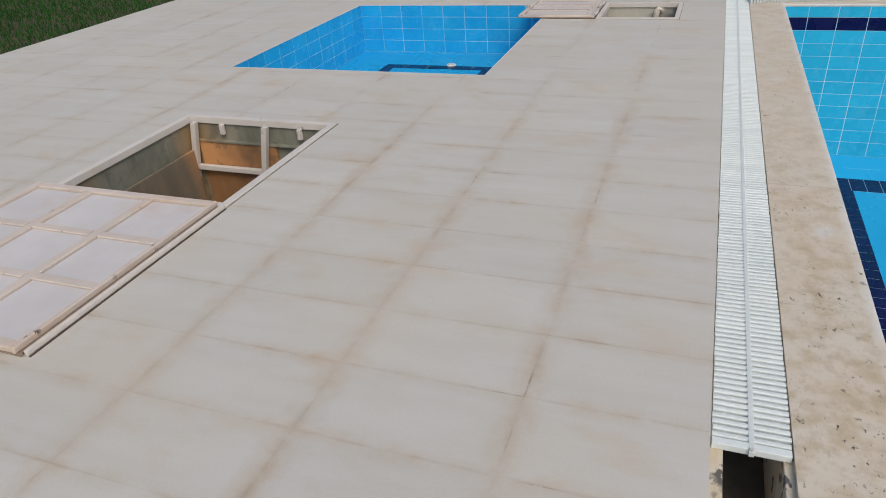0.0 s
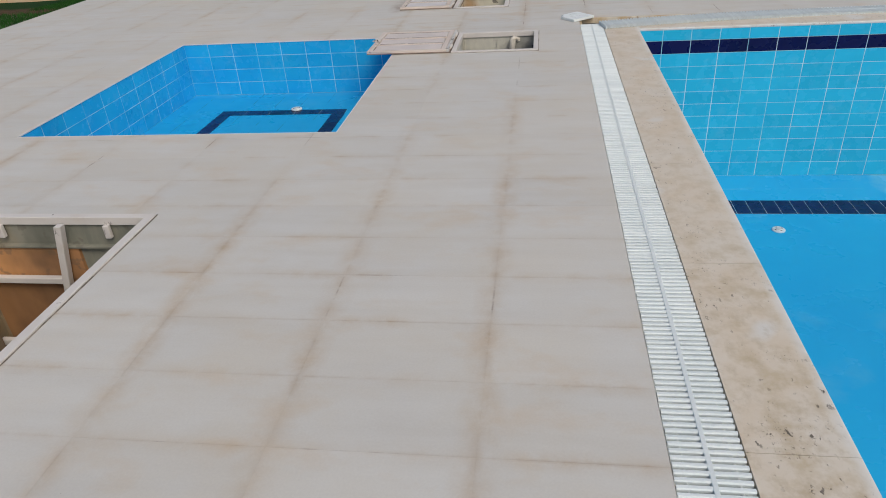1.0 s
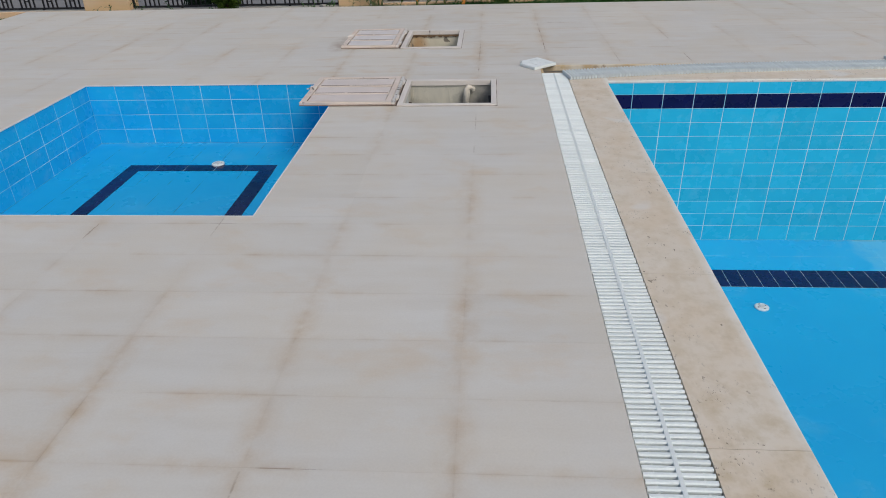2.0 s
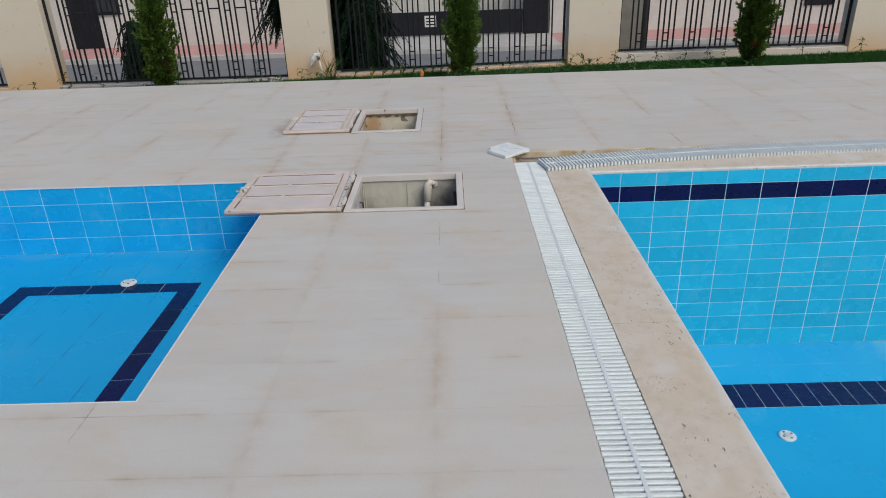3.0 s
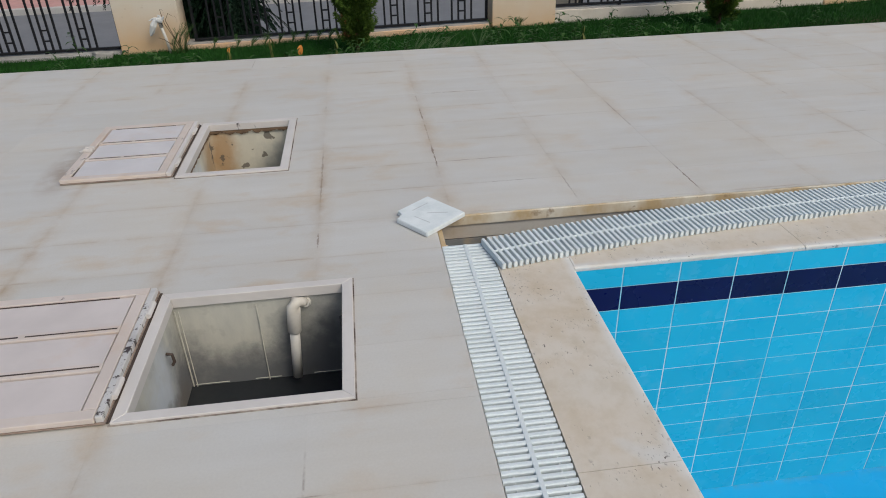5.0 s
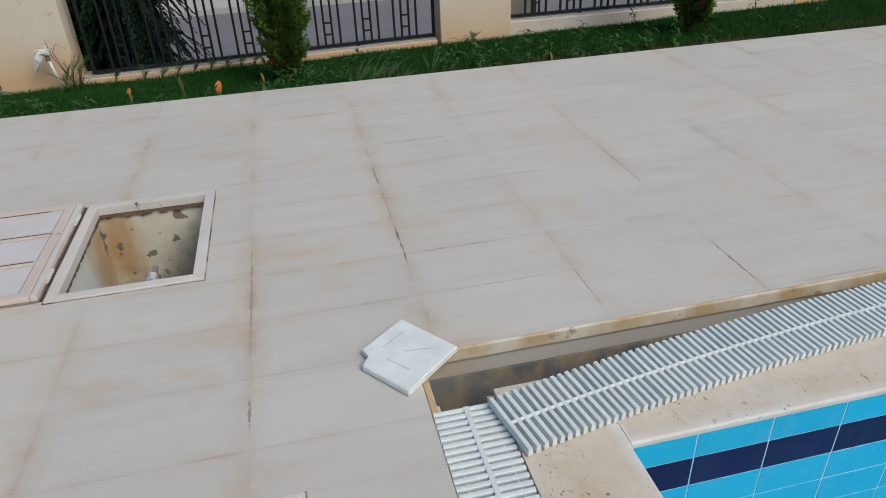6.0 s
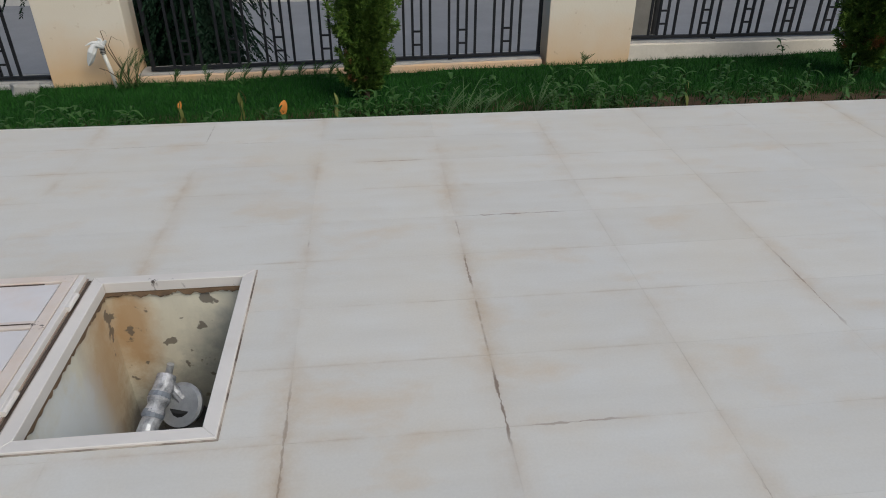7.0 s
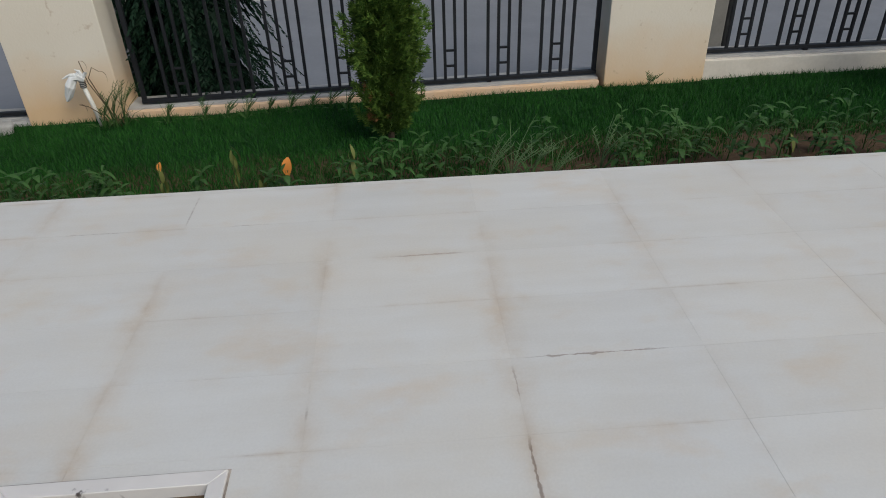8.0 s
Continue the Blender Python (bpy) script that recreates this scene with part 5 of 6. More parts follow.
for k in range(26):
    x = rw.choice((-1, 1)) * rw.uniform(2.4, 7.5)
    weed(x, rw.uniform(11.25, 12.7), 300 + k, rw.uniform(0.14, 0.34), rw.randint(8, 14), LEAVES, "leafy green weed in the grass strip")
for k in range(13):
    x = 0.95 + 2.6 * (k + rw.random()) / 13
    weed(x, 11.22 + rw.uniform(0.0, 0.55), 400 + k, rw.uniform(0.16, 0.32), rw.randint(9, 14), LEAVES, "leafy green weed in bare soil beside the paving")
for k, (x, h) in enumerate(((1.42, 0.30), (1.62, 0.36), (1.98, 0.40), (2.12, 0.34), (2.46, 0.38), (2.85, 0.33), (3.3, 0.36), (-1.62, 0.30), (-1.95, 0.33), (-2.2, 0.28))):
    weed(x, 11.24 + 0.05 * (k % 3), 600 + k, h, 15, LEAVES, "tall leafy green weed standing over the paving's edge")


def wilted(x, y, seed, height, leaves, label, dry=0, dry_size=1.0):
    """A limp stem with hanging leaves; dry: how many dried orange leaves stand at its tip."""
    rg = random.Random(seed)
    ob = thing("wilted_weed", label, "weed", (x, y, lawn_z(x, y) - 0.004), 0, group="wilted weeds along the grass strip")
    part("stem", tube([(0, 0, 0), (0.01, 0, height * 0.4), (0.0, 0.008, height * 0.8), (0.012, 0.0, height * 0.94)], [0.004, 0.0035, 0.003, 0.002], 6), WEED, ob)
    for k in range(leaves):
        s = 0.45 + 0.5 * k / max(1, leaves - 1)
        l = new("leaf", rg.choice(WILTED))
        l.parent = ob
        l.matrix_basis = pose(0.005, 0.003, s * height, 0, rg.uniform(72, 104), k * 137.5 + rg.uniform(-25, 25))
        l.scale = [rg.uniform(0.8, 1.2)] * 3
    for k in range(dry):
        l = new("leaf", DRY[0])
        l.parent = ob
        l.matrix_basis = pose(0.008, 0.0, height * 0.80, 0, -62 + 35 * (k > 0), 75 + k * 60)
        l.scale = [dry_size * (1.0 if k == 0 else 0.6)] * 3
        tagged(l, "dried orange leaf")
    return ob


WILTY = "wilted weed with drooping yellow leaves"
wilted(-0.674, 11.31, 41, 0.37, 9, WILTY)
wilted(-1.045, 11.31, 42, 0.31, 7, "wilted weed with drooping yellow and brown leaves", 2, 0.6)
wilted(-0.418, 11.30, 43, 0.21, 2, "limp weed carrying one upright dried orange leaf", 1, 1.2)
wilted(-0.100, 11.46, 44, 0.27, 6, WILTY)
wilted(-0.560, 11.30, 45, 0.20, 4, WILTY)
wilted(2.250, 11.40, 46, 0.26, 6, WILTY)
# broad leaves round the thuja's foot and taller single weeds
for k, (x, y, h) in enumerate(((0.02, 11.36, 0.20), (0.16, 11.42, 0.24), (0.28, 11.34, 0.22), (0.40, 11.46, 0.27), (0.34, 11.60, 0.22), (0.10, 11.66, 0.20), (0.53, 11.38, 0.33),
                               (1.42, 11.42, 0.36), (1.70, 11.40, 0.34), (1.95, 11.44, 0.30), (-1.62, 11.40, 0.26), (-1.46, 11.45, 0.22))):
    weed(x, y, 1000 + k, h, 14, LEAVES, "broad-leaved green weed beside the paving")
for k, (x, y, h) in enumerate(((0.62, 11.36, 0.36), (0.74, 11.34, 0.40), (0.86, 11.40, 0.34), (1.25, 11.45, 0.36), (0.97, 11.36, 0.28), (-1.05, 12.80, 0.16), (-0.75, 12.80, 0.17), (-0.45, 12.80, 0.15), (-0.32, 12.79, 0.18), (-1.80, 12.74, 0.44),
                               (-1.74, 12.76, 0.38), (-1.86, 12.70, 0.30), (-1.2, 12.78, 0.2), (-0.9, 12.75, 0.22), (-0.6, 12.78, 0.18), (-0.2, 12.74, 0.2), (1.95, 12.76, 0.15), (-1.45, 12.76, 0.2))):
    grass_weed(x, y, 700 + k, h, WEED if y > 12.5 else SEED)


def thuja(x, y, seed, height, radius, sprays, material, label, spray=1.0):
    """Trunk, limbs and a crown of many small flat sprays."""
    rg = np.random.RandomState(seed)
    z0 = lawn_z(x, y)
    ob = thing("tree", label, "tree", (x, y, z0 - 0.01), 0)
    tr = tube([(0, 0, 0), (0.01, 0.0, height * 0.4), (0.0, 0.01, height * 0.92)], [0.022, 0.015, 0.004], 10)
    for k in range(26):
        a, h = rg.uniform(0, 6.28), rg.uniform(0.06, 0.85) * height
        r = radius * (1 - 0.75 * h / height) * 0.8
        tip = (math.cos(a) * r, math.sin(a) * r, h + 0.16 * rg.uniform(0.4, 1))
        add_tube(tr, [(0, 0, h), (math.cos(a) * r * 0.5, math.sin(a) * r * 0.5, h + 0.03), tip], [0.010, 0.006, 0.002], 5)
    part("trunk", tr, BARK, ob)
    def fan(verts, faces, c, out, l):
        """One flat spray: three narrow leaflets from a point."""
        side = out.cross(Vector((rg.uniform(-1, 1), rg.uniform(-1, 1), rg.uniform(-1, 1)))).normalized()
        for j in range(3):
            t = (out + side * (j - 1) * 0.75).normalized() * l * (1.0 if j == 1 else 0.75)
            q = t.cross(side.cross(out)).normalized() * l * 0.075
            i = len(verts)
            o = c + out * l * 0.25 * (j != 1)
            verts += [o - q * 0.6, o + q * 0.6, o + t * 0.6 + q, o + t, o + t * 0.6 - q]
            faces.append((i, i + 1, i + 2, i + 3, i + 4))

    # feathery branchlets that rise outwards, of uneven length
    verts, faces, dead_v, dead_f = [], [], [], []
    per = 44
    for k in range(sprays // per):
        h = 0.02 + 0.96 * rg.beta(1.1, 1.3)
        a = rg.uniform(0, 6.28)
        env = (0.62 + 1.45 * h if h < 0.22 else 0.94 - 0.86 * ((h - 0.22) / 0.78) ** 1.2)
        reach = radius * env * (rg.uniform(0.5, 1.0) if rg.rand() < 0.72 else rg.uniform(1.0, 1.5))
        d = Vector((math.cos(a), math.sin(a), 0))
        across = Vector((-math.sin(a), math.cos(a), 0))
        rise = rg.uniform(0.25, 0.95)
        gone = 0.05 < h < 0.13 and rg.rand() < 0.14
        for j in range(per):
            s = math.sqrt(rg.uniform(0.03, 1.0))
            c = Vector((0, 0, 0.03 + h * (height - 0.10))) + d * reach * s + Vector((0, 0, reach * rise * s * s))
            c += across * rg.normal(0, 0.20) * reach * (1.1 - s) + Vector((0, 0, rg.normal(0, 0.016)))
            out = (d * (0.6 + 0.4 * s) + across * rg.uniform(-0.8, 0.8) + Vector((0, 0, rise * s + rg.uniform(-0.15, 0.6)))).normalized()
            fan(dead_v if gone else verts, dead_f if gone else faces, c, out, spray * rg.uniform(0.026, 0.062))
    for name, vs, fs, mat in (("crown", verts, faces, material), ("dead_foliage", dead_v, dead_f, DEAD)):
        if fs:
            me = bpy.data.meshes.new(name)
            me.from_pydata([tuple(v) for v in vs], [], fs)
            me.materials.append(mat)
            new(name, me).parent = ob
    return ob


TH = "slender bright green thuja in front of the railing"
thuja(0.11, 12.12, 1, 2.3, 0.200, 52000, THUJA, TH, spray=0.85)
thuja(-3.98, 12.12, 2, 2.3, 0.225, 24000, THUJA, TH, spray=1.15)
thuja(4.02, 12.15, 3, 2.2, 0.215, 24000, THUJA, "slender dark green thuja in front of the railing", spray=1.2)


def drooping(x, y, seed, height, radius, base, label, boughs=90, low=0.18):
    """A dark conifer: hanging boughs with leaflets along both sides."""
    rg = random.Random(seed)
    ob = thing("tree", label, "tree", (x, y, base))
    part("trunk", tube([(0, 0, 0), (0.02, 0.01, height * 0.5), (0, 0, height)], [0.07, 0.05, 0.012], 10), BARK, ob)
    verts, faces = [], []
    for b in range(boughs):
        h = height * (low + (0.98 - low) * b / boughs)
        a = b * 2.39996 + rg.uniform(-0.3, 0.3)
        reach = radius * (0.40 + 0.75 * rg.random() ** 1.5) * (1.1 - 0.5 * b / boughs) * (1.25 if b % 7 == 0 else 1.0)
        d = Vector((math.cos(a), math.sin(a), 0))
        across = Vector((-math.sin(a), math.cos(a), 0))
        for q in range(66):
            s = (q + 1) / 66
            c = d * reach * s + Vector((0, 0, h + 0.18 * s - 0.62 * s * s))
            for e in (-1, 1):
                l = 0.082 * (1.05 - 0.6 * s) * rg.uniform(0.6, 1.25)
                t = (across * e * 0.8 + d * 0.55 + Vector((0, 0, -0.75 + rg.uniform(-0.25, 0.2)))).normalized() * l
                w = t.cross(Vector((rg.uniform(-1, 1), rg.uniform(-1, 1), 0.4))).normalized() * 0.0062
                i = len(verts)
                verts += [c - w * 0.5, c + w * 0.5, c + t * 0.55 + w, c + t, c + t * 0.55 - w]
                faces.append((i, i + 1, i + 2, i + 3, i + 4))
    me = bpy.data.meshes.new("crown")
    me.from_pydata([tuple(v) for v in verts], [], faces)
    me.materials.append(CONIFER)
    cr = new("crown", me)
    cr.parent = ob
    return ob


DARK = "dark drooping conifer behind the railing"
drooping(-1.32, 13.62, 4, 2.8, 0.68, ROAD_Z, DARK, 560)
drooping(-1.78, 13.85, 8, 2.7, 0.56, ROAD_Z, DARK, 380)
drooping(-2.60, 14.0, 5, 2.9, 0.58, ROAD_Z, DARK, 300, 0.54)
drooping(-5.25, 14.3, 6, 1.6, 0.44, ROAD_Z, "low dark conifer behind the railing", 220)

# standpipe wrapped in a white bag, concrete lump
tap = thing("standpipe", "white plastic standpipe with a bag tied over its tap", "standpipe", (-1.915, 12.79, lawn_z(-1.915, 12.79) - 0.02))
part("riser", tube([(0, 0, 0), (-0.018, 0.0, 0.17), (-0.05, 0, 0.35)], 0.015, 12), PVC, tap, smooth=True)
bagb = tube([(-0.02, -0.01, 0.36), (-0.05, -0.015, 0.385), (-0.085, -0.02, 0.372), (-0.115, -0.03, 0.325), (-0.145, -0.03, 0.265), (-0.16, -0.03, 0.225)],
            [0.014, 0.030, 0.026, 0.033, 0.026, 0.010], 14)
for v in bagb.verts:
    v.co += Vector((0.012 * noise.noise(v.co * 50), 0.012 * noise.noise(v.co * 47 + Vector((3, 0, 0))), 0.010 * noise.noise(v.co * 55)))
part("bag", bagb, BAG, tap, "crumpled white plastic bag")
part("bag_tail", tube([(-0.05, -0.01, 0.39), (-0.095, -0.03, 0.40), (-0.125, -0.04, 0.392)], [0.014, 0.010, 0.003], 8), BAG, tap)
for a, b in (((-0.075, -0.02, 0.392), (-0.15, -0.04, 0.378)), ((-0.03, -0.015, 0.392), (-0.055, -0.03, 0.435)), ((-0.02, -0.01, 0.38), (0.012, -0.03, 0.415))):
    part("bag_tail", tube([a, tuple((p + q) / 2 + 0.006 for p, q in zip(a, b)), b], [0.015, 0.011, 0.002], 7), BAG, tap)
for k in range(4):
    part("wire", tube([(0.019 * math.cos(q) - 0.042, 0.022 * math.sin(q), 0.305 + 0.012 * k) for q in steps(0, 6.28, 12)], 0.003, 5), RUBBER, tap)
stalks = thing("dry_weed", "dry brown weed stalks arching beside the standpipe", "weed", (-1.775, 12.76, lawn_z(-1.775, 12.76) - 0.01))
for line in (((0, 0, 0), (-0.06, 0.01, 0.15), (-0.14, 0.02, 0.32), (-0.16, 0.02, 0.47)), ((0, 0, 0), (-0.07, 0, 0.20), (-0.12, 0.0, 0.36), (-0.08, 0, 0.43), (-0.04, 0, 0.40)),
             ((0.01, 0, 0), (-0.03, 0, 0.14), (0.01, 0, 0.21), (0.045, 0, 0.17)), ((-0.05, 0, 0), (-0.10, 0, 0.10), (-0.17, -0.02, 0.17), (-0.22, -0.03, 0.19)),
             ((0.03, 0, 0), (0.02, 0, 0.09), (0.05, 0, 0.13), (0.085, 0, 0.06))):
    part("stalk", tube(line, [0.0045 - 0.0006 * k for k in range(len(line))], 6), STALK, stalks)
    tip = leaf_mesh("leaf", 0.085, 0.012, 1.2, STALK)
    l = new("leaf", tip)
    l.parent = stalks
    l.matrix_basis = pose(*line[-1], 0, 20, 15)
lump = box((-0.10, -0.06, 0), (0.10, 0.06, 0.11), 0.014)
bmesh.ops.subdivide_edges(lump, edges=[e for e in lump.edges if e.calc_length() > 0.05], cuts=4, use_grid_fill=True)
for v in lump.verts:
    v.co += Vector((0.02 * noise.noise(v.co * 9), 0.02 * noise.noise(v.co * 8 + Vector((1, 2, 3))), 0.015 * noise.noise(v.co * 11)))
lump_ob = tagged(part("concrete_block", lump, BLOCK), "broken grey concrete lump on the grass by the wall", "concrete block")
lump_ob.matrix_basis = pose(-2.64, 12.80, lawn_z(-2.64, 12.80) - 0.03, 4, 10, 28)

# ---- street beyond the railing ----
tagged(part("road", box((-45, WALL_Y + WALL_T, ROAD_Z - 0.3), (45, KERB_Y, ROAD_Z)), ASPHALT), "plain grey asphalt road", "road", kind="structure")
tagged(part("kerb", box((-45, KERB_Y, ROAD_Z - 0.3), (45, KERB_Y + 0.14, ROAD_Z + 0.12), 0.015), KERB), "pale concrete kerb", "kerb", kind="structure")
tagged(part("pavement", box((-45, KERB_Y + 0.14, ROAD_Z - 0.3), (45, FAR_Y, ROAD_Z + 0.115)), PINK), "pink paved footway", "pavement", kind="structure")
street_wall = thing("wall_street", "white wall across the street with a black gate", "wall", kind="structure")
part("wall", box((-45, FAR_Y, ROAD_Z - 0.3), (-2.2, FAR_Y + 0.25, 2.4)), WHITE_WALL, street_wall)
part("wall", box((2.75, FAR_Y, ROAD_Z - 0.3), (45, FAR_Y + 0.25, 2.4)), WHITE_WALL, street_wall)
part("wall", box((-2.2, FAR_Y + 1.6, ROAD_Z - 0.3), (2.75, FAR_Y + 1.85, 2.4)), WHITE_WALL, street_wall)
for x0, x1, z0, z1, name in ((-10.55, -9.75, 0.0, 2.1, "street_door"), (9.7, 10.5, 0.5, 1.9, "street_shutter")):
    dark = thing(name, "black metal door leaf in the white street wall" if z0 == 0 else "black metal shutter on the white street wall", "door" if z0 == 0 else "shutter",
                 ((x0 + x1) / 2, FAR_Y - 0.002, ROAD_Z + 0.116 + z0))
    w = (x1 - x0) / 2
    part("leaf", box((-w + 0.05, -0.03, 0.0), (w - 0.05, -0.004, z1 - z0 - 0.05), 0.005), BLACK, dark)
    part("jamb", box((-w, -0.05, 0.0), (-w + 0.049, -0.0005, z1 - z0), 0.005), BLACK, dark)
    part("jamb", box((w - 0.049, -0.05, 0.0), (w, -0.0005, z1 - z0), 0.005), BLACK, dark)
tagged(part("driveway", box((-2.3, KERB_Y - 0.10, ROAD_Z - 0.2), (2.75, FAR_Y + 1.59, ROAD_Z + 0.119), 0.01), KERB), "pale concrete driveway before the black gate", "driveway", kind="structure")
post = thing("utility_post", "grey-beige concrete post behind the railing", "post", (2.85, 14.05, ROAD_Z))
part("shaft", box((-0.25, -0.08, 0.0), (0.17, 0.08, 3.1), 0.015), POST, post)
part("conduit", tube([(0.215, 0.0, 0.0), (0.215, 0.0, 3.1)], 0.035, 12), RUBBER, post, "dark conduit")
window = thing("street_window", "black-framed window in the white street wall", "window", (-9.43, FAR_Y - 0.002, -0.10))
part("frame", box((-0.32, -0.05, 0.0), (0.32, -0.0005, 1.2), 0.006), BLACK, window)
for px in (-0.15, 0.15):
    part("pane", box((px - 0.125, -0.056, 0.06), (px + 0.125, -0.0502, 1.14)), PANE, window)
gate = thing("street_gate", "black sheet-metal gate with bars and a white sign plate", "gate", (0.0, FAR_Y + 0.08, ROAD_Z + 0.12))
part("lower_panel", box((-2.15, -0.03, 0.04), (2.0, 0.03, 0.66), 0.01), BLACK, gate)
part("post", box((2.02, -0.10, 0.0), (2.70, 0.10, 2.2), 0.01), BLACK, gate)
part("top_rail", box((-2.15, -0.03, 1.22), (2.0, 0.03, 1.32), 0.01), BLACK, gate)
for k in range(16):
    part("gate_bar", box((-2.05 + k * 0.265, -0.012, 0.661), (-2.03 + k * 0.265, 0.012, 1.219)), KERB, gate)
plate = part("sign_plate", box((-0.72, -0.045, 0.26), (-0.40, -0.0305, 0.56), 0.004), SIGN, gate, "white sign plate with dark lines")
for k in range(3):
    part("sign_bar", box((-0.68, -0.0475, 0.31 + k * 0.08), (-0.44, -0.0455, 0.345 + k * 0.08)), BLACK, plate)


# ---- tiles, band tiles and paving slabs ----
def tile_mesh(w, h, t, material, name="tile"):
    return mesh_of(box((-w / 2, -t, -h / 2), (w / 2, 0, h / 2), 0.0008), name, material)


GAP = 0.0058
rows_n = 12
tiles = {}
col0 = 1.134 - TP                 # joints on the end wall start here
cols = int((POOL_R - POOL_L) / TP) + 1
row_top = [0.0] + [-0.118 - 0.1211 * k for k in range(11)] + [FOOT_Z]
row_top[0] = -0.0215
count = 0
rt = random.Random(9)
joined_sky, joined_navy = bmesh.new(), bmesh.new()
for c in range(cols):
    x0 = max(POOL_L + 0.001, col0 + c * TP)
    x1 = min(POOL_R, col0 + (c + 1) * TP)
    for r in range(rows_n):
        zt, zb = row_top[r], row_top[r + 1]
        if zt <= zb + 0.01 or x1 - x0 < 0.02:
            continue
        navy = r == 1
        if count < 288:
            key = (round(x1 - x0, 4), round(zt - zb, 4), navy)
            if key not in tiles:
                tiles[key] = tile_mesh(x1 - x0 - GAP, zt - zb - GAP * 0.62, 0.0018, NAVY if navy else TILE)
            o = new("tile", tiles[key])
            o.parent = pool
            o.matrix_basis = pose((x0 + x1) / 2, POOL_B + 0.0002, (zt + zb) / 2, 0, 0, rt.uniform(-0.08, 0.08))
            count += 1
        else:
            add_box(joined_navy if navy else joined_sky, (x0 + 0.002, POOL_B - 0.004, zb + 0.002), (x1 - 0.002, POOL_B, zt - 0.002))
# long walls
for wx, s in ((POOL_L, 1), (POOL_R, -1)):
    y = POOL_B - TP
    while y > POOL_F + TP:
        for r in range(rows_n):
            zt, zb = row_top[r], row_top[r + 1] if r < rows_n - 1 else POOL_Z
            add_box(joined_navy if r == 1 else joined_sky, (min(wx, wx + s * 0.004), y + 0.002, zb + 0.002), (max(wx, wx + s * 0.004), y + TP - 0.002, zt - 0.002))
        y -= TP
tagged(part("wall_tiles", joined_sky, TILE, pool), kind="stuff")
tagged(part("band_tiles", joined_navy, NAVY, pool), kind="stuff")

# navy band on the pool floor
BW, BP = 0.272, 0.131
band_me = mesh_of(box((-BP / 2 + 0.0022, -BW / 2, 0), (BP / 2 - 0.0022, BW / 2, 0.003), 0.0008), "band_tile", NAVY)
BX0, BY1 = 1.567 - BP, 6.812
part("band_bed", box((BX0, BY1 - BW, POOL_Z), (POOL_R - 0.5, BY1, POOL_Z + 0.0016)), GROUT_WHITE, pool)
part("band_bed", box((BX0, POOL_F + 0.5, POOL_Z), (BX0 + BW, BY1 - BW - 0.001, POOL_Z + 0.0016)), GROUT_WHITE, pool)
x = BX0 + BP / 2
while x < POOL_R - 0.6:
    o = new("band_tile", band_me)
    o.parent = pool
    o.matrix_basis = pose(x, BY1 - BW / 2, POOL_Z + 0.0008)
    x += BP
y = BY1 - BW - BP / 2
while y > POOL_F + 0.6:
    o = new("band_tile", band_me)
    o.parent = pool
    o.matrix_basis = pose(BX0 + BW / 2, y, POOL_Z + 0.0008, 0, 0, 90)
    y -= BP

# paddling pool tiles
kt, kh = (KIDS[2] - KIDS[0]) / 9, -KIDS_Z / 4
ktile = tile_mesh(kt - GAP, kh - GAP, 0.0018, TILE_KIDS)
kt2 = (KIDS[3] - KIDS[1]) / 10
ktile2 = tile_mesh(kt2 - GAP, kh - GAP, 0.0018, TILE_KIDS)
ktop = tile_mesh(kt - GAP, kh - GAP - 0.003, 0.0018, TILE_KIDS)
ktop2 = tile_mesh(kt2 - GAP, kh - GAP - 0.003, 0.0018, TILE_KIDS)
for r in range(4):
    z = KIDS_Z + kh * (r + 0.5) - (0.0015 if r == 3 else 0)
    for c in range(9):
        for yy, turn in ((KIDS[3], 0), (KIDS[1], 180)):
            o = new("tile", ktop if r == 3 else ktile)
            o.parent = paddling
            o.matrix_basis = pose(KIDS[0] + kt * (c + 0.5), yy, z, 0, 0, turn + rt.uniform(-0.1, 0.1))
    for c in range(10):
        for xx, turn in ((KIDS[0], 90), (KIDS[2], -90)):
            o = new("tile", ktop2 if r == 3 else ktile2)
            o.parent = paddling
            o.matrix_basis = pose(xx, KIDS[1] + kt2 * (c + 0.5), z, 0, 0, turn + rt.uniform(-0.1, 0.1))
KB = 0.122
kx0, kx1, ky0, ky1 = -3.015, -1.772, 5.24, 6.725
for x0, y0, x1, y1 in ((kx0, ky1 - KB, kx1, ky1), (kx0, ky0, kx1, ky0 + KB), (kx0, ky0 + KB + 0.001, kx0 + KB, ky1 - KB - 0.001), (kx1 - KB, ky0 + KB + 0.001, kx1, ky1 - KB - 0.001)):
    part("band_bed", box((x0 + 0.001, y0 + 0.001, KIDS_Z - 0.01), (x1 - 0.001, y1 - 0.001, KIDS_Z + 0.0014)), GROUT_KIDS, paddling)
nx = 5
px = (kx1 - kx0) / nx
band_kx = mesh_of(box((-px / 2 + 0.0022, -KB / 2, 0), (px / 2 - 0.0022, KB / 2, 0.003), 0.0008), "band_tile", NAVY)
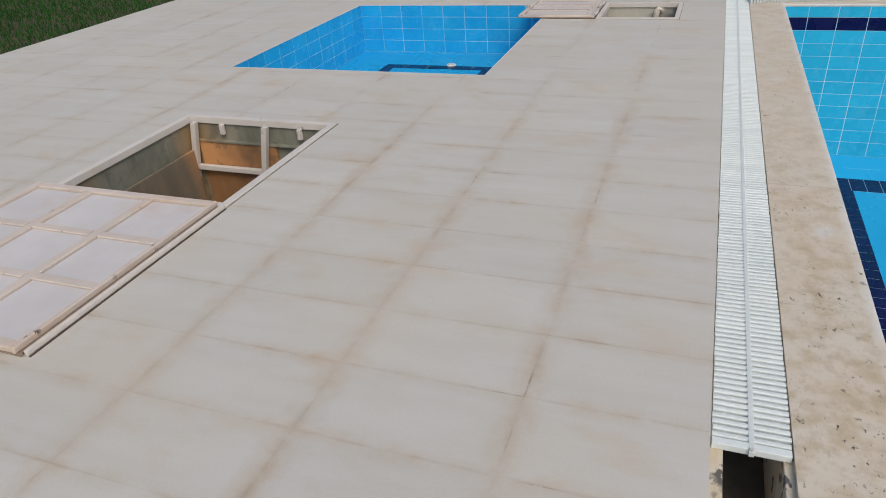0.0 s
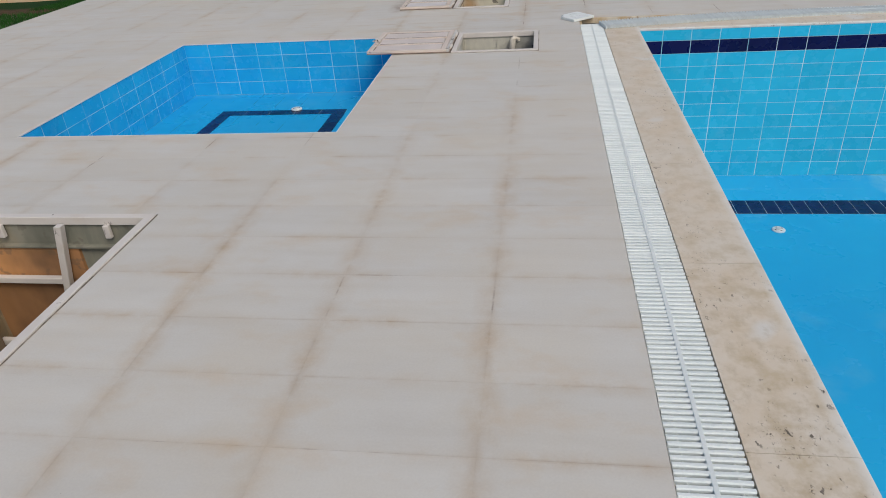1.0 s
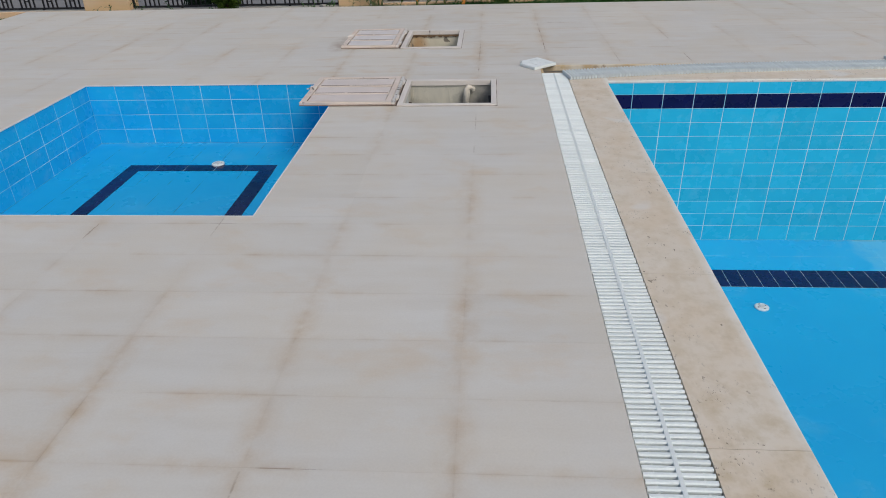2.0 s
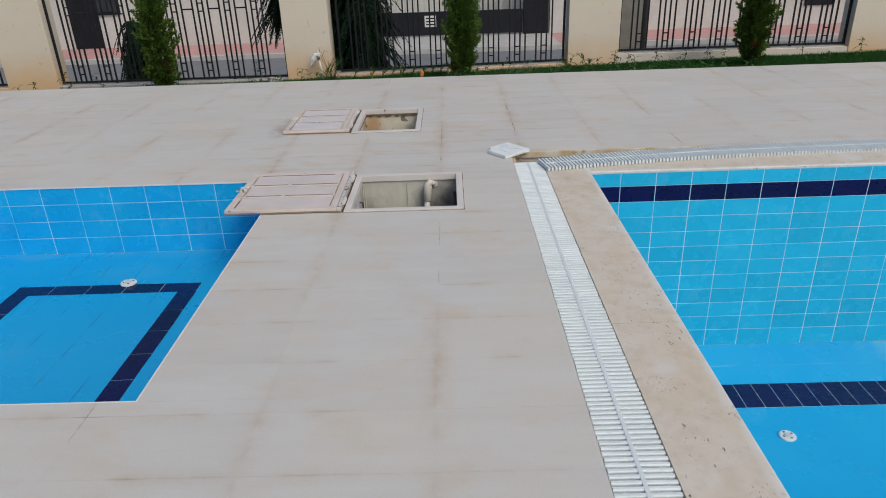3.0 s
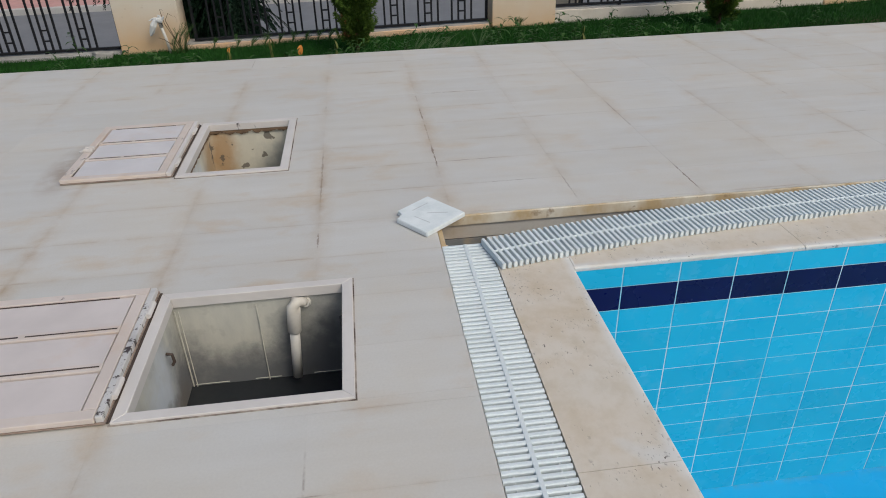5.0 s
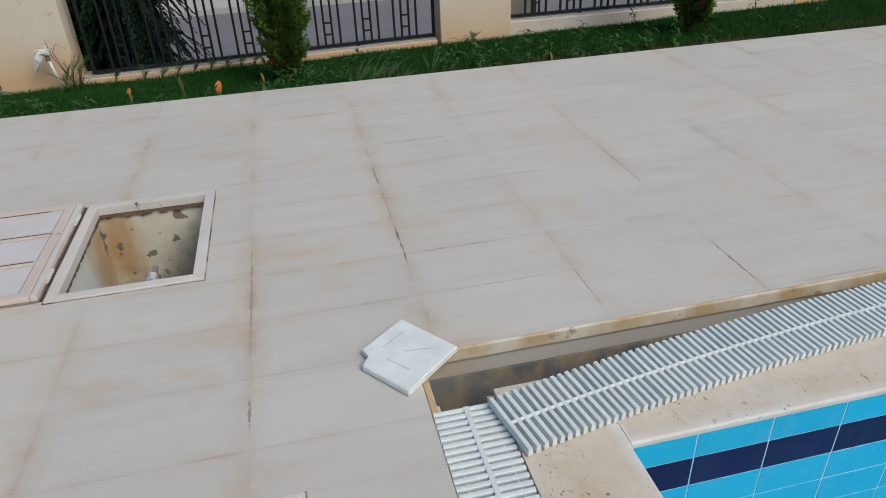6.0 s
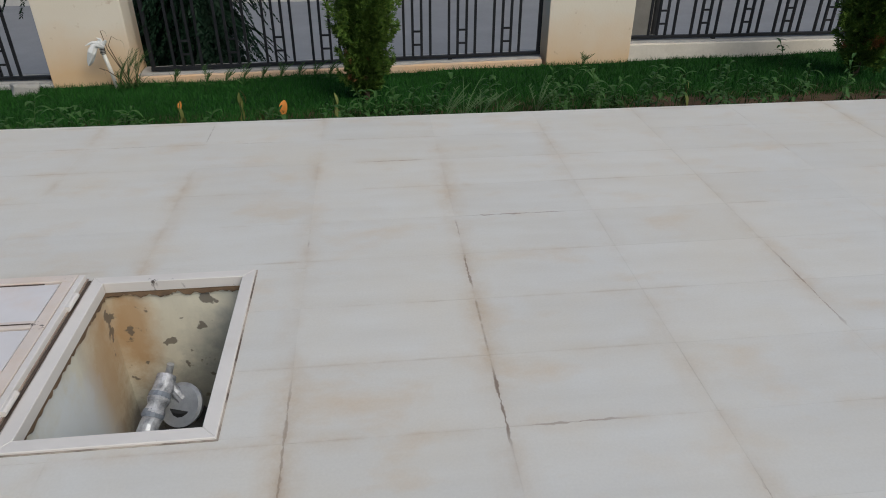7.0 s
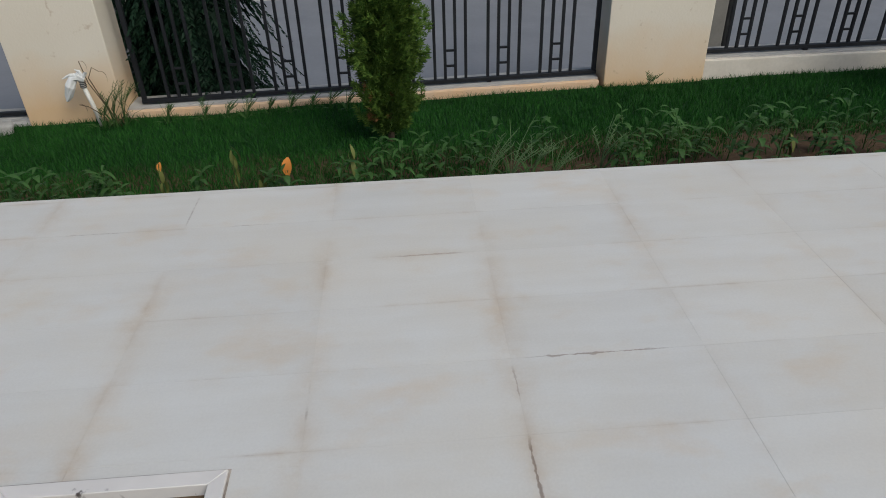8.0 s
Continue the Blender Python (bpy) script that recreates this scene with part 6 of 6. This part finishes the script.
for k in range(nx):
    for yy in (ky1 - KB / 2, ky0 + KB / 2):
        o = new("band_tile", band_kx)
        o.parent = paddling
        o.matrix_basis = pose(kx0 + px * (k + 0.5), yy, KIDS_Z + 0.0006)
ny = 5
py = (ky1 - ky0 - 2 * KB) / ny
band_ky = mesh_of(box((-py / 2 + 0.0022, -KB / 2, 0), (py / 2 - 0.0022, KB / 2, 0.003), 0.0008), "band_tile", NAVY)
for k in range(ny):
    for xx in (kx0 + KB / 2, kx1 - KB / 2):
        o = new("band_tile", band_ky)
        o.parent = paddling
        o.matrix_basis = pose(xx, ky0 + KB + py * (k + 0.5), KIDS_Z + 0.0006, 0, 0, 90)

# paving slabs on a straight grid; whole ones share one mesh
def slab_mesh(w, d):
    bm = box((-w / 2, -d / 2, -0.03), (w / 2, d / 2, 0.0))
    return mesh_of(bm, "slab", STONE)


JOINT = 0.0008
shared = {}
far_slabs = bmesh.new()
made = 0
rs = random.Random(31)
for r in range(int((DECK_F - SY0) / SY) - 1, int((DECK_B - SY0) / SY) + 2):
    for c in range(int((DECK_L - SX0) / SX) - 1, int((DECK_R - SX0) / SX) + 2):
        rect = (max(DECK_L, SX0 + c * SX), max(DECK_F, SY0 + r * SY), min(DECK_R, SX0 + (c + 1) * SX), min(DECK_B, SY0 + (r + 1) * SY))
        if rect[2] - rect[0] < 0.01 or rect[3] - rect[1] < 0.01:
            continue
        for x0, y0, x1, y1 in cut(rect, HOLES):
            w, d = x1 - x0 - JOINT, y1 - y0 - JOINT
            if w < 0.008 or d < 0.008:
                continue
            near = -2.1 < x0 and x1 < 2.45 and 0.7 < y0
            if near and made < 300:
                key = (round(w, 3), round(d, 3))
                if key not in shared:
                    shared[key] = slab_mesh(w, d)
                o = new("slab", shared[key])
                o.parent = floor
                o.matrix_basis = pose((x0 + x1) / 2, (y0 + y1) / 2, rs.uniform(-0.0002, 0.0002))
                made += 1
            else:
                add_box(far_slabs, (x0 + JOINT / 2, y0 + JOINT / 2, -0.03), (x1 - JOINT / 2, y1 - JOINT / 2, rs.uniform(-0.0002, 0.0002)))
tagged(part("slabs", far_slabs, STONE, floor), kind="stuff")
